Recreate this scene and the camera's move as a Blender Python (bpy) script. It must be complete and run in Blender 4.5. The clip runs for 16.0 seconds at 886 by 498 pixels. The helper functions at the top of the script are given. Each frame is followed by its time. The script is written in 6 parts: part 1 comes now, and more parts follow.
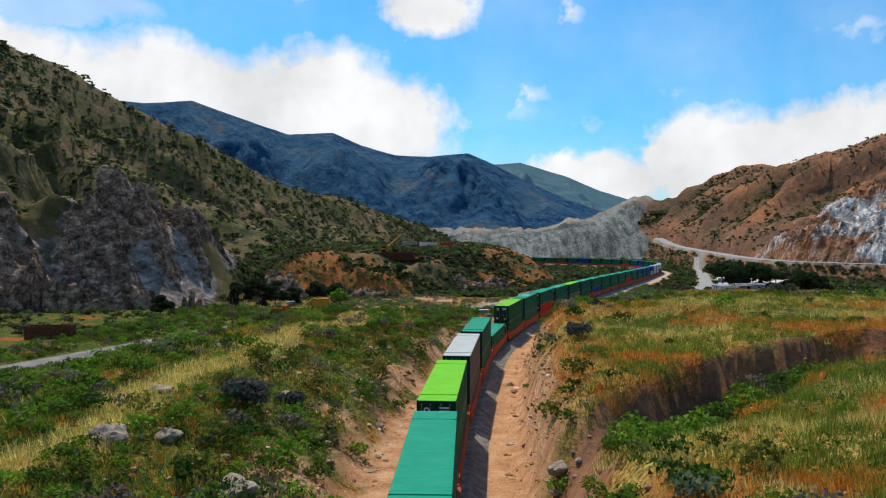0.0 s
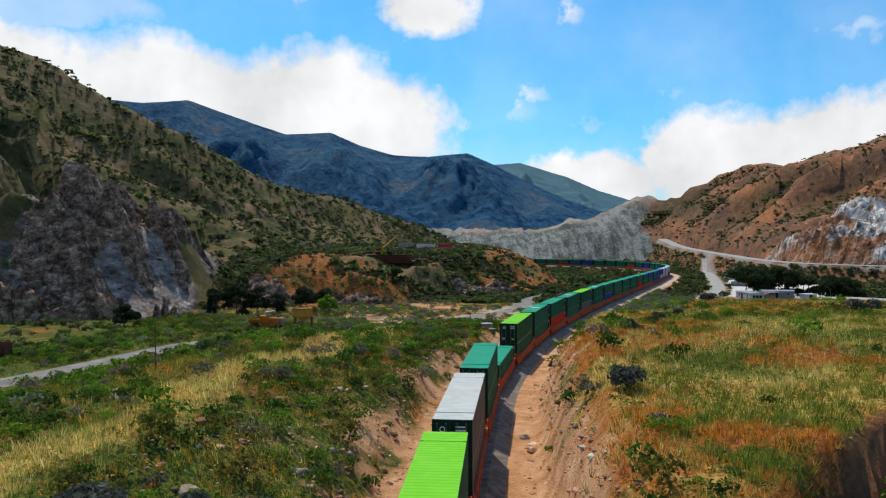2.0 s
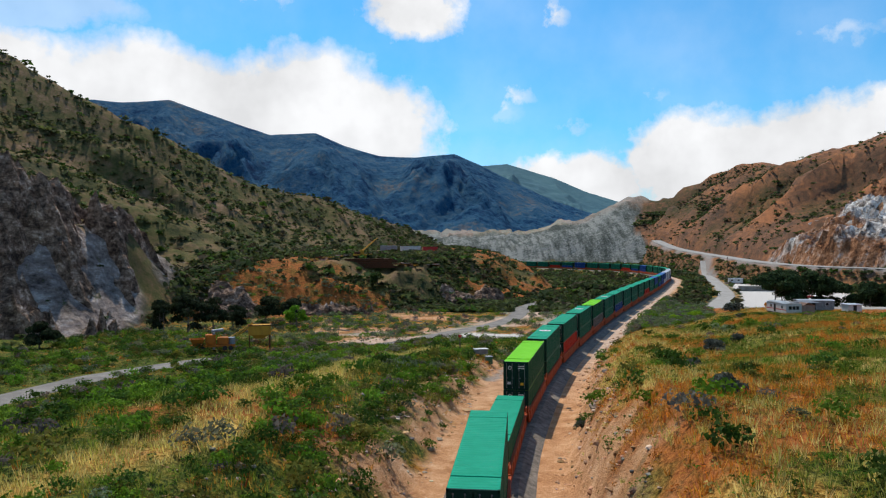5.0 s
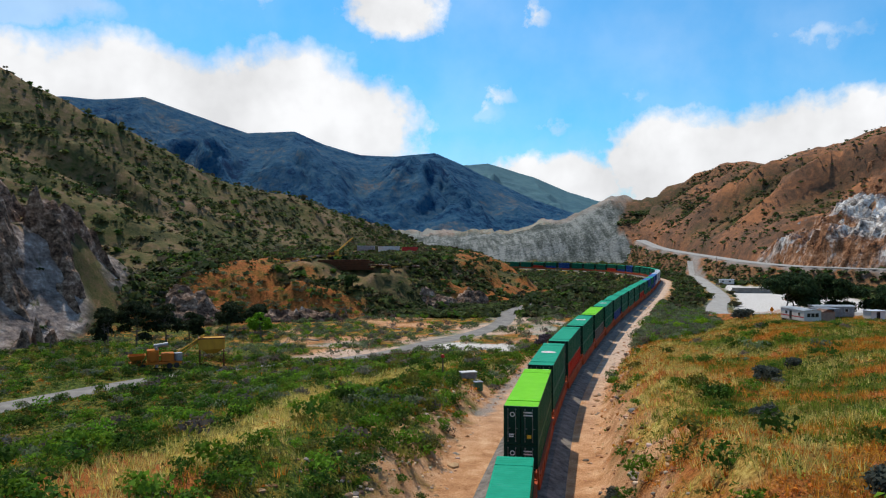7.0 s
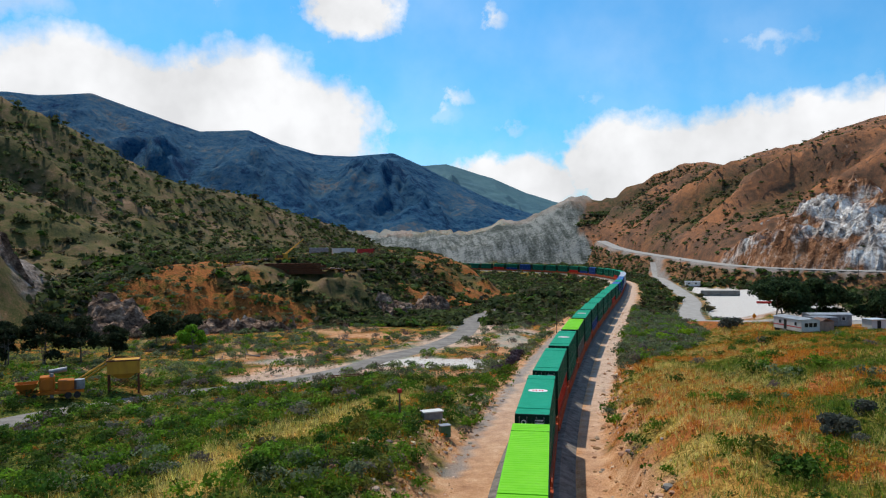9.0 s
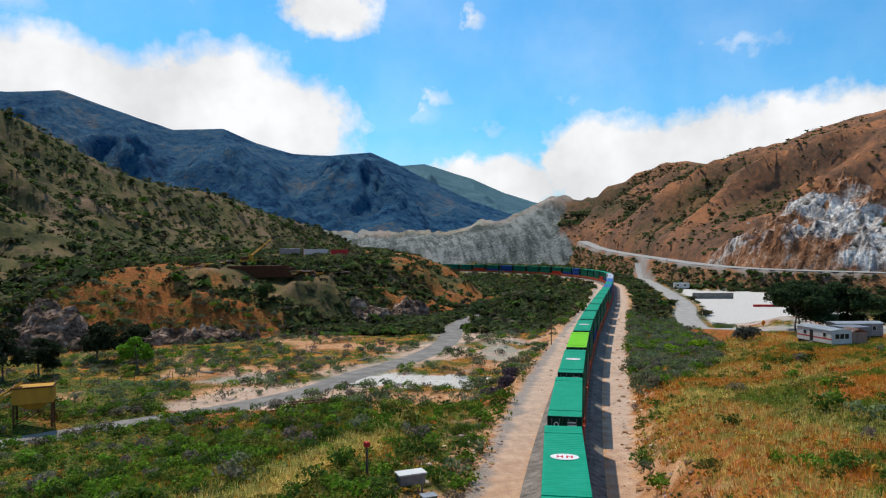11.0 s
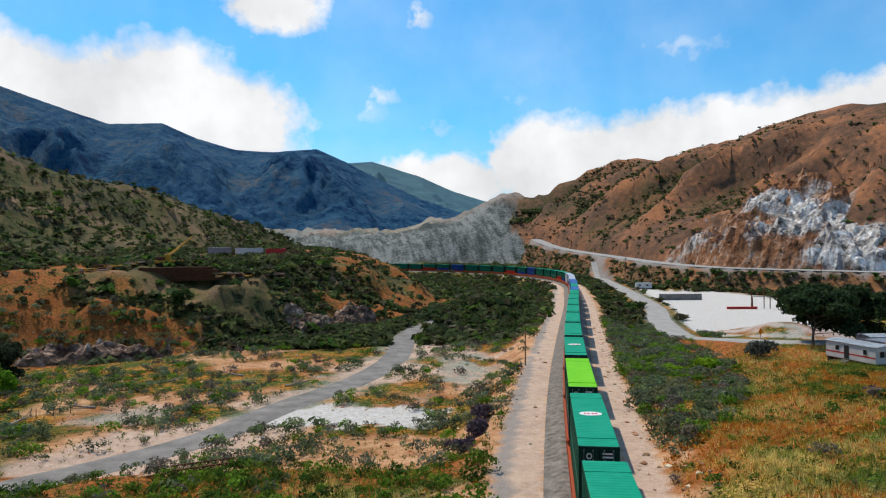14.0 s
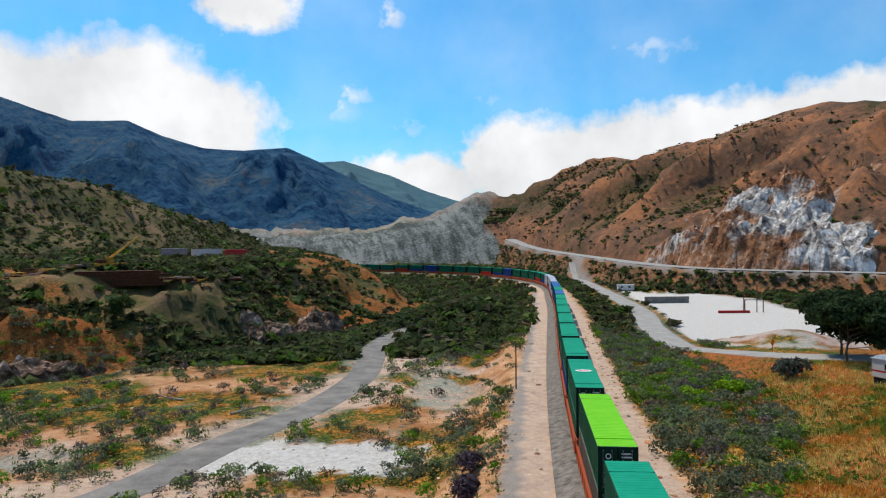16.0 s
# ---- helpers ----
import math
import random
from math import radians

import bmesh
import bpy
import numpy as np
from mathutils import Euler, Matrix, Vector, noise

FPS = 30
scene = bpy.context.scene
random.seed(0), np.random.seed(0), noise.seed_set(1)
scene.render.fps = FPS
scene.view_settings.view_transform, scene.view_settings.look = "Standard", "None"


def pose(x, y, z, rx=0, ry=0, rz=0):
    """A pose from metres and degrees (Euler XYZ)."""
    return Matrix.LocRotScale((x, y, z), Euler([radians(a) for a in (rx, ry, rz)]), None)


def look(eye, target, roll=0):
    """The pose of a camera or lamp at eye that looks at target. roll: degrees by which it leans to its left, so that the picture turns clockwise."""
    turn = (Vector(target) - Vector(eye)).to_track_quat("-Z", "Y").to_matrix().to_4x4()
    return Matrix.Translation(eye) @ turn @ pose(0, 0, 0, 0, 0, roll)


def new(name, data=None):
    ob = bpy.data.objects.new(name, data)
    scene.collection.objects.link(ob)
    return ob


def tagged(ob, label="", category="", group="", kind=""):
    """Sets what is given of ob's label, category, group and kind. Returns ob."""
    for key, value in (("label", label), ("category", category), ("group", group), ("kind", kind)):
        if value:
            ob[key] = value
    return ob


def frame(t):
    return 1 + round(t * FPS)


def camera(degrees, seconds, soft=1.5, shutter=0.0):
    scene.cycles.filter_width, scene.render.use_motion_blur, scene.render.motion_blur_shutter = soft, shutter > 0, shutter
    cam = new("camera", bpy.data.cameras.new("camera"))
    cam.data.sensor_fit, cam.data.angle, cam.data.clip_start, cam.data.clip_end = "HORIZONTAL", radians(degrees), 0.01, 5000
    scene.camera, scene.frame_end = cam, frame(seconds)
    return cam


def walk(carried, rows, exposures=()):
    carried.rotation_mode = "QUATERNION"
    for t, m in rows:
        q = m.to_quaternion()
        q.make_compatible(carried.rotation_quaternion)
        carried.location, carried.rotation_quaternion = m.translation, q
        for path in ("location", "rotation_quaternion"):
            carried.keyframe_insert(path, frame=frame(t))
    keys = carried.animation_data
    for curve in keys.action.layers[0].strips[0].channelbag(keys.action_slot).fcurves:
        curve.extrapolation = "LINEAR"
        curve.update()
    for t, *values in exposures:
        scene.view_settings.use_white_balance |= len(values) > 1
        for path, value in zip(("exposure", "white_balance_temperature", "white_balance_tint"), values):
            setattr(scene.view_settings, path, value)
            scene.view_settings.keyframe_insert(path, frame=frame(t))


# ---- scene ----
cam = camera(63.2, 16.0, soft=1.2)
METRES, EYE, TILT, LEAN, TURN = 160.0, 16.7, -0.7, 0.0, 0.0
ROWS = [
    (0.0, 0.0, 0.0, 0.0, 0.0, 0.0, 0.0),
    (0.5, 0.0012, 0.0337, 0.0012, -0.02, 0.01, 0.01),
    (1.0, 0.0022, 0.0671, 0.0023, -0.03, 0.02, 0.0),
    (1.5, 0.0031, 0.1007, 0.0036, -0.03, 0.02, 0.01),
    (2.0, 0.0039, 0.1344, 0.0049, -0.05, 0.05, 0.04),
    (2.5, 0.0049, 0.1676, 0.0058, -0.07, 0.09, 0.06),
    (3.0, 0.0058, 0.2004, 0.0064, -0.22, 0.13, 0.09),
    (3.5, 0.0066, 0.2327, 0.0071, -0.45, 0.16, 0.1),
    (4.0, 0.0074, 0.2649, 0.0076, -0.67, 0.2, 0.13),
    (6.5, 0.0114, 0.4207, 0.0099, -2.02, 0.18, 0.23),
    (7.0, 0.0125, 0.4515, 0.0106, -2.6, 0.17, 0.24),
    (7.5, 0.014, 0.4824, 0.0116, -3.51, 0.15, 0.27),
    (8.0, 0.0156, 0.5136, 0.0127, -4.54, 0.17, 0.3),
    (8.5, 0.0172, 0.5447, 0.0135, -5.51, 0.19, 0.33),
    (9.0, 0.0192, 0.5754, 0.0142, -5.92, 0.22, 0.36),
    (11.5, 0.0331, 0.7275, 0.016, -8.13, 0.24, 0.46),
    (12.0, 0.0368, 0.758, 0.0159, -8.66, 0.24, 0.49),
    (12.5, 0.0408, 0.7882, 0.0157, -9.43, 0.21, 0.5),
    (13.0, 0.0449, 0.8181, 0.0155, -10.2, 0.17, 0.53),
    (13.5, 0.0492, 0.8477, 0.0156, -10.95, 0.14, 0.55),
    (14.0, 0.0538, 0.8774, 0.0159, -11.76, 0.1, 0.57),
    (14.5, 0.0588, 0.9068, 0.0165, -12.6, 0.08, 0.59),
    (15.0, 0.0642, 0.9364, 0.0172, -13.14, 0.05, 0.62),
    (15.5, 0.0701, 0.966, 0.0177, -13.55, 0.07, 0.64),
    (16.0, 0.0761, 0.9952, 0.018, -13.94, 0.07, 0.66),
]
walk(cam, [(t, pose(0, 0, EYE, TILT, LEAN, TURN) @ pose(METRES * x, METRES * y, METRES * z, 90 + pitch, roll, yaw)) for t, x, y, z, yaw, pitch, roll in ROWS])


# ---- world, sun ----
SUN_AZ, SUN_EL = -22.0, 57.0   # compass from +y, degrees; elevation
world = bpy.data.worlds.new("sky")
scene.world = world
world.use_nodes = True


def build_sky():
    nt = world.node_tree
    nt.nodes.clear()
    N, L = nt.nodes.new, nt.links.new

    def val(v):
        n = N("ShaderNodeValue")
        n.outputs[0].default_value = v
        return n.outputs[0]

    def op(kind, a, b=None, c=None, clamp=False):
        n = N("ShaderNodeMath")
        n.operation, n.use_clamp = kind, clamp
        for i, q in enumerate((a, b, c)):
            if q is None:
                continue
            if isinstance(q, (int, float)):
                n.inputs[i].default_value = q
            else:
                L(q, n.inputs[i])
        return n.outputs[0]

    out = N("ShaderNodeOutputWorld")
    bg = N("ShaderNodeBackground")
    sky = N("ShaderNodeTexSky")
    sky.sky_type, sky.sun_disc = "NISHITA", False
    sky.sun_elevation, sky.sun_rotation = radians(SUN_EL), radians(SUN_AZ)
    sky.air_density, sky.dust_density, sky.ozone_density = 1.0, 0.6, 2.0
    tc = N("ShaderNodeTexCoord")
    sep = N("ShaderNodeSeparateXYZ")
    L(tc.outputs["Generated"], sep.inputs[0])
    x, y, z = sep.outputs
    az = op("MULTIPLY", op("ARCTAN2", x, y), 180 / math.pi)
    el = op("MULTIPLY", op("ARCSINE", z), 180 / math.pi)
    # ragged cloud edges: two sizes of noise bend the outlines
    n1 = N("ShaderNodeTexNoise")
    n1.inputs["Scale"].default_value, n1.inputs["Detail"].default_value, n1.inputs["Roughness"].default_value = 9.0, 8.0, 0.55
    L(tc.outputs["Generated"], n1.inputs["Vector"])
    n2 = N("ShaderNodeTexNoise")
    n2.inputs["Scale"].default_value, n2.inputs["Detail"].default_value = 3.2, 4.0
    L(tc.outputs["Generated"], n2.inputs["Vector"])
    rag = op("ADD", op("MULTIPLY", op("SUBTRACT", n1.outputs[0], 0.5), 3.4), op("MULTIPLY", op("SUBTRACT", n2.outputs[0], 0.5), 1.3))
    n4 = N("ShaderNodeTexNoise")
    n4.inputs["Scale"].default_value, n4.inputs["Detail"].default_value, n4.inputs["Roughness"].default_value = 34.0, 6.0, 0.6
    L(tc.outputs["Generated"], n4.inputs["Vector"])
    curl = N("ShaderNodeSeparateColor")
    L(n4.outputs["Color"], curl.inputs[0])
    warp = N("ShaderNodeSeparateColor")
    L(n1.outputs["Color"], warp.inputs[0])
    az = op("ADD", az, op("MULTIPLY", op("SUBTRACT", warp.outputs[0], 0.5), 4.0))
    el = op("ADD", el, op("MULTIPLY", op("SUBTRACT", warp.outputs[1], 0.5), 3.0))
    az = op("ADD", az, op("MULTIPLY", op("SUBTRACT", curl.outputs[0], 0.5), 4.5))
    el = op("ADD", el, op("MULTIPLY", op("SUBTRACT", curl.outputs[1], 0.5), 2.6))
    wisp = op("MULTIPLY", op("SUBTRACT", n4.outputs[0], 0.52), 2.6)
    total = None
    # banks of cumulus: azimuth, elevation, half width, half height, density
    for a0, e0, ra, re, dens in CLOUDS:
        u = op("DIVIDE", op("SUBTRACT", az, a0), ra)
        v = op("DIVIDE", op("SUBTRACT", el, e0), re)
        r = op("SQRT", op("ADD", op("MULTIPLY", u, u), op("MULTIPLY", v, v)))
        edge, gain = (op("MULTIPLY", rag, 0.3), 2.8) if ra > 3.5 else (wisp, 1.0)
        m = op("MULTIPLY", op("MULTIPLY", op("ADD", op("SUBTRACT", 1.0, r), edge), gain, clamp=True), dens)
        total = m if total is None else op("MAXIMUM", total, m)
    # scattered clouds over the rest of the sky, behind and above
    n3 = N("ShaderNodeTexNoise")
    n3.inputs["Scale"].default_value, n3.inputs["Detail"].default_value = 2.6, 7.0
    L(tc.outputs["Generated"], n3.inputs["Vector"])
    rest = op("MULTIPLY", op("SUBTRACT", n3.outputs[0], 0.55), 6.0, clamp=True)
    away = op("MULTIPLY", op("SUBTRACT", op("MAXIMUM", op("MULTIPLY", op("SUBTRACT", op("ABSOLUTE", az), 50.0), 0.05), op("MULTIPLY", op("SUBTRACT", el, 24.0), 0.1)), 0.0), 1.0, clamp=True)
    total = op("MAXIMUM", total, op("MULTIPLY", rest, away))
    veil = op("MULTIPLY", op("MULTIPLY", n2.outputs[0], n1.outputs[0]), 0.5)
    total = op("MAXIMUM", total, veil)
    # light haze low over the horizon
    low = op("MULTIPLY", op("SUBTRACT", 1.0, op("DIVIDE", op("ABSOLUTE", el), 11.0)), 0.6, clamp=True)
    total = op("MAXIMUM", total, low)
    tint = N("ShaderNodeMix")
    tint.data_type, tint.blend_type = "RGBA", "MULTIPLY"
    tint.inputs[0].default_value = 1.0
    L(sky.outputs[0], tint.inputs["A"])
    tint.inputs["B"].default_value = SKY_TINT
    mix = N("ShaderNodeMix")
    mix.data_type = "RGBA"
    L(total, mix.inputs[0])
    L(tint.outputs["Result"], mix.inputs["A"])
    puff = N("ShaderNodeMix")
    puff.data_type = "RGBA"
    L(op("MULTIPLY", op("SUBTRACT", n1.outputs[0], 0.36), 3.5, clamp=True), puff.inputs[0])
    puff.inputs["A"].default_value = tuple(0.78 * c for c in CLOUD_COLOUR[:3]) + (1,)
    puff.inputs["B"].default_value = CLOUD_COLOUR
    L(puff.outputs["Result"], mix.inputs["B"])
    L(mix.outputs["Result"], bg.inputs[0])
    bg.inputs[1].default_value = SKY_STRENGTH
    L(bg.outputs[0], out.inputs[0])


CLOUDS = [(-20, 9.5, 15, 6.0, 1.0), (-11, 10.2, 9.5, 6.0, 1.0), (-4.5, 8.8, 6.3, 5.2, 1.0), (-33, 11.5, 9, 4.4, 1.0), (-1.8, 18.2, 5.4, 3.2, 1.0), (-12.5, 19.2, 3.0, 1.6, 0.9),
          (-26, 19.5, 8, 2.2, 0.7), (-29, 16.5, 9, 2.4, 0.45), (10.2, 17.4, 1.5, 1.2, 0.85), (7.4, 11.4, 1.8, 1.0, 0.7), (7.0, 10.2, 2.2, 1.6, 0.35), (12, 4.5, 7.5, 3.0, 1.0), (21, 5.6, 9, 4.2, 1.0), (18, 5.5, 4.5, 4.2, 1.0),
          (31, 7.0, 11, 4.0, 1.0), (45, 8.4, 15, 4.0, 1.0), (31, 14.6, 3.2, 0.9, 0.45), (11.8, 8.9, 1.3, 0.7, 0.35), (18.5, 11.0, 1.2, 0.9, 0.3), (35, 19, 4, 0.8, 0.35)]
SKY_STRENGTH, SKY_TINT, CLOUD_COLOUR = 0.12, (0.28, 1.15, 1.6, 1), (10.4, 10.5, 10.7, 1)
build_sky()
sun = new("sun", bpy.data.lights.new("sun", "SUN"))
sun.data.energy, sun.data.angle, sun.data.color = 5.0, radians(0.6), (1.0, 0.91, 0.77)
ce = math.cos(radians(SUN_EL))
sun.matrix_world = look((0, 0, 300), (-ce * math.sin(radians(SUN_AZ)) * 100, -ce * math.cos(radians(SUN_AZ)) * 100, 300 - math.sin(radians(SUN_EL)) * 100))
scene.view_settings.exposure = -0.35


# ---- materials ----
def material(name, rough=0.8, metal=0.0):
    m = bpy.data.materials.new(name)
    m.use_nodes = True
    b = m.node_tree.nodes["Principled BSDF"]
    b.inputs["Roughness"].default_value, b.inputs["Metallic"].default_value = rough, metal
    b.inputs["Specular IOR Level"].default_value = 0.3
    return m, m.node_tree, b


class Tree:
    """Short hand for wiring one node tree."""

    def __init__(self, nt):
        self.nt = nt

    def link(self, a, socket):
        self.nt.links.new(a, socket)

    def noise(self, scale, detail=4.0, rough=0.55, coords="Object", stretch=None):
        tc = self.nt.nodes.new("ShaderNodeTexCoord")
        n = self.nt.nodes.new("ShaderNodeTexNoise")
        n.inputs["Scale"].default_value, n.inputs["Detail"].default_value, n.inputs["Roughness"].default_value = scale, detail, rough
        v = tc.outputs[coords]
        if stretch:
            mp = self.nt.nodes.new("ShaderNodeMapping")
            mp.inputs["Scale"].default_value = stretch
            self.link(v, mp.inputs[0])
            v = mp.outputs[0]
        self.link(v, n.inputs["Vector"])
        return n.outputs[0]

    def cells(self, scale, coords="Object", out="Distance", stretch=None):
        tc = self.nt.nodes.new("ShaderNodeTexCoord")
        n = self.nt.nodes.new("ShaderNodeTexVoronoi")
        n.inputs["Scale"].default_value = scale
        v = tc.outputs[coords]
        if stretch:
            mp = self.nt.nodes.new("ShaderNodeMapping")
            mp.inputs["Scale"].default_value = stretch
            self.link(v, mp.inputs[0])
            v = mp.outputs[0]
        self.link(v, n.inputs["Vector"])
        return n.outputs[out]

    def ramp(self, fac, stops):
        n = self.nt.nodes.new("ShaderNodeValToRGB")
        e = n.color_ramp.elements
        while len(e) < len(stops):
            e.new(0.5)
        for k, (p, c) in zip(e, stops):
            k.position = p
            k.color = (*c, 1) if not isinstance(c, (int, float)) else (c, c, c, 1)
        self.link(fac, n.inputs[0])
        return n.outputs[0]

    def mix(self, fac, a, b, blend="MIX"):
        n = self.nt.nodes.new("ShaderNodeMix")
        n.data_type, n.blend_type = "RGBA", blend
        for q, s in ((fac, n.inputs[0]), (a, n.inputs["A"]), (b, n.inputs["B"])):
            if isinstance(q, (int, float)):
                s.default_value = q
            elif isinstance(q, tuple):
                s.default_value = (*q, 1)
            else:
                self.link(q, s)
        return n.outputs["Result"]

    def math(self, kind, a, b=0.0, clamp=False):
        n = self.nt.nodes.new("ShaderNodeMath")
        n.operation, n.use_clamp = kind, clamp
        for q, s in ((a, n.inputs[0]), (b, n.inputs[1])):
            if isinstance(q, (int, float)):
                s.default_value = q
            else:
                self.link(q, s)
        return n.outputs[0]

    def attr(self, name):
        n = self.nt.nodes.new("ShaderNodeAttribute")
        n.attribute_name = name
        return n

    def bump(self, height, bsdf, strength=0.5, distance=0.1):
        n = self.nt.nodes.new("ShaderNodeBump")
        n.inputs["Strength"].default_value, n.inputs["Distance"].default_value = strength, distance
        self.link(height, n.inputs["Height"])
        self.link(n.outputs[0], bsdf.inputs["Normal"])


def mottled(name, dark, light, scale=3.0, rough=0.85, bump=0.3, metal=0.0, fine=25.0, dist=0.05):
    """Two tones mixed by coarse and fine noise, with relief."""
    m, nt, b = material(name, rough, metal)
    t = Tree(nt)
    f = t.math("ADD", t.math("MULTIPLY", t.noise(scale), 0.6), t.math("MULTIPLY", t.noise(fine), 0.4))
    t.link(t.ramp(f, [(0.35, dark), (0.65, light)]), b.inputs["Base Color"])
    if bump:
        t.bump(f, b, bump, dist)
    return m


def ground_material():
    m, nt, b = material("open_ground", 0.95)
    t = Tree(nt)
    b.inputs["Specular IOR Level"].default_value = 0.1
    z1, z2, z3 = t.attr("zone_a").outputs["Color"], t.attr("zone_b").outputs["Color"], t.attr("zone_c").outputs["Color"]

    def split(c):
        n = nt.nodes.new("ShaderNodeSeparateColor")
        t.link(c, n.inputs[0])
        return n.outputs

    dirt, white, rock = split(z1)[:3]
    blond, brown, lush = split(z2)[:3]
    grey, quarry, far = split(z3)[:3]
    soil, bare, brush_and_shade = split(t.attr("zone_d").outputs["Color"])[:3]
    big, mid, fine, grit = t.noise(0.035, 5), t.noise(0.22, 6, 0.62), t.noise(1.6, 5, 0.65), t.noise(9.0, 4, 0.7)
    mixed = t.math("ADD", t.math("MULTIPLY", mid, 0.55), t.math("MULTIPLY", fine, 0.45))
    speck = t.math("ADD", t.math("MULTIPLY", t.noise(3.2, 4, 0.75), 0.7), t.math("MULTIPLY", fine, 0.3))
    green = t.ramp(speck, [(0.40, (0.014, 0.026, 0.004)), (0.49, (0.05, 0.08, 0.010)), (0.58, (0.125, 0.145, 0.022))])
    orange = t.ramp(speck, [(0.38, (0.13, 0.04, 0.006)), (0.49, (0.38, 0.125, 0.016)), (0.60, (0.60, 0.25, 0.04))])
    straw = t.ramp(speck, [(0.38, (0.11, 0.08, 0.012)), (0.48, (0.40, 0.25, 0.055)), (0.60, (0.66, 0.49, 0.15))])
    sand = t.ramp(t.math("ADD", t.math("MULTIPLY", grit, 0.5), t.math("MULTIPLY", t.noise(0.5, 6, 0.65), 0.5)), [(0.34, (0.25, 0.105, 0.042)), (0.5, (0.54, 0.28, 0.135)), (0.66, (0.76, 0.51, 0.32))])
    # wild cover: patches of green, dry orange weeds, straw
    cover = t.mix(t.ramp(mixed, [(0.48, 0.0), (0.58, 1.0)]), green, orange)
    cover = t.mix(t.math("MULTIPLY", t.ramp(t.noise(0.11, 6, 0.6), [(0.54, 0.0), (0.68, 1.0)]), 0.35), cover, straw)
    cover = t.mix(t.math("MULTIPLY", lush, 0.8), cover, green)
    cover = t.mix(blond, cover, t.mix(t.ramp(mid, [(0.4, 0.0), (0.62, 0.55)]), straw, orange))
    hill = t.ramp(t.math("ADD", t.math("MULTIPLY", mixed, 0.6), t.math("MULTIPLY", big, 0.4)), [(0.38, (0.065, 0.045, 0.03)), (0.49, (0.165, 0.083, 0.048)), (0.60, (0.37, 0.15, 0.065))])
    cover = t.mix(t.math("MULTIPLY", soil, t.ramp(mixed, [(0.40, 0.25), (0.52, 1.0)])), cover, t.mix(0.75, orange, t.ramp(t.math("ADD", t.math("MULTIPLY", grit, 0.5), t.math("MULTIPLY", fine, 0.5)), [(0.36, (0.13, 0.036, 0.012)), (0.5, (0.30, 0.085, 0.026)), (0.64, (0.44, 0.15, 0.05))])))
    cover = t.mix(brown, cover, hill)
    slopes = t.ramp(t.math("ADD", t.math("MULTIPLY", mixed, 0.65), t.math("MULTIPLY", big, 0.35)), [(0.40, (0.045, 0.055, 0.016)), (0.47, (0.115, 0.10, 0.034)), (0.53, (0.17, 0.11, 0.055)), (0.61, (0.30, 0.185, 0.115))])
    cover = t.mix(bare, cover, slopes)
    cover = t.mix(t.math("MULTIPLY", brush_and_shade, t.ramp(t.math("ADD", t.math("MULTIPLY", t.noise(0.07, 7, 0.72), 0.6), t.math("MULTIPLY", t.noise(0.4, 5, 0.7), 0.4)), [(0.42, 0.0), (0.53, 0.95)])), cover, t.ramp(speck, [(0.4, (0.012, 0.018, 0.006)), (0.6, (0.06, 0.068, 0.026))]))
    cover = t.mix(dirt, cover, sand)
    cover = t.mix(white, cover, t.ramp(fine, [(0.3, (0.44, 0.39, 0.345)), (0.6, (0.64, 0.61, 0.57))]))
    cover = t.mix(grey, cover, t.ramp(grit, [(0.3, (0.16, 0.15, 0.14)), (0.7, (0.36, 0.34, 0.32))]))
    seams = t.noise(0.13, 9, 0.72, stretch=(1, 1, 2.0))
    stone = t.ramp(t.math("ADD", t.math("MULTIPLY", seams, 0.7), t.math("MULTIPLY", t.noise(0.7, 7, 0.7), 0.3)), [(0.38, (0.07, 0.055, 0.05)), (0.46, (0.22, 0.175, 0.155)), (0.54, (0.38, 0.31, 0.275)), (0.61, (0.68, 0.59, 0.53))])
    ledge = t.ramp(t.noise(0.14, 8, 0.7), [(0.58, 0.0), (0.64, 0.8)])
    stone = t.mix(ledge, stone, green)
    cover = t.mix(rock, cover, stone)
    streak = t.math("ADD", t.math("MULTIPLY", t.noise(1.0, 6, 0.65, stretch=(0.16, 0.022, 0.03)), 0.5), t.math("MULTIPLY", t.noise(0.02, 6, 0.65), 0.5))
    spoil = t.ramp(t.math("ADD", t.math("MULTIPLY", streak, 0.7), t.math("MULTIPLY", t.noise(0.35, 6, 0.7), 0.3)), [(0.43, (0.05, 0.058, 0.05)), (0.49, (0.115, 0.124, 0.112)), (0.55, (0.25, 0.255, 0.235))])
    cover = t.mix(quarry, cover, spoil)
    chalk = t.ramp(t.math("ADD", t.math("MULTIPLY", t.noise(0.07, 8, 0.7), 0.6), t.math("MULTIPLY", t.noise(0.4, 6, 0.7), 0.4)), [(0.36, (0.07, 0.055, 0.045)), (0.45, (0.34, 0.17, 0.085)), (0.53, (0.42, 0.37, 0.32)), (0.62, (0.74, 0.70, 0.65))])
    cover = t.mix(far, cover, chalk)
    t.link(cover, b.inputs["Base Color"])
    relief = t.math("ADD", t.math("MULTIPLY", speck, 0.45), t.math("MULTIPLY", grit, 0.15))
    craggy = t.math("MULTIPLY", t.math("ADD", t.noise(0.16, 9, 0.7), t.math("MULTIPLY", t.cells(0.35), 0.25)), t.math("MAXIMUM", rock, t.math("MAXIMUM", far, t.math("MULTIPLY", quarry, 0.5))))
    t.bump(t.math("ADD", relief, t.math("MULTIPLY", craggy, 9.0)), b, 0.75, 0.8)
    return m


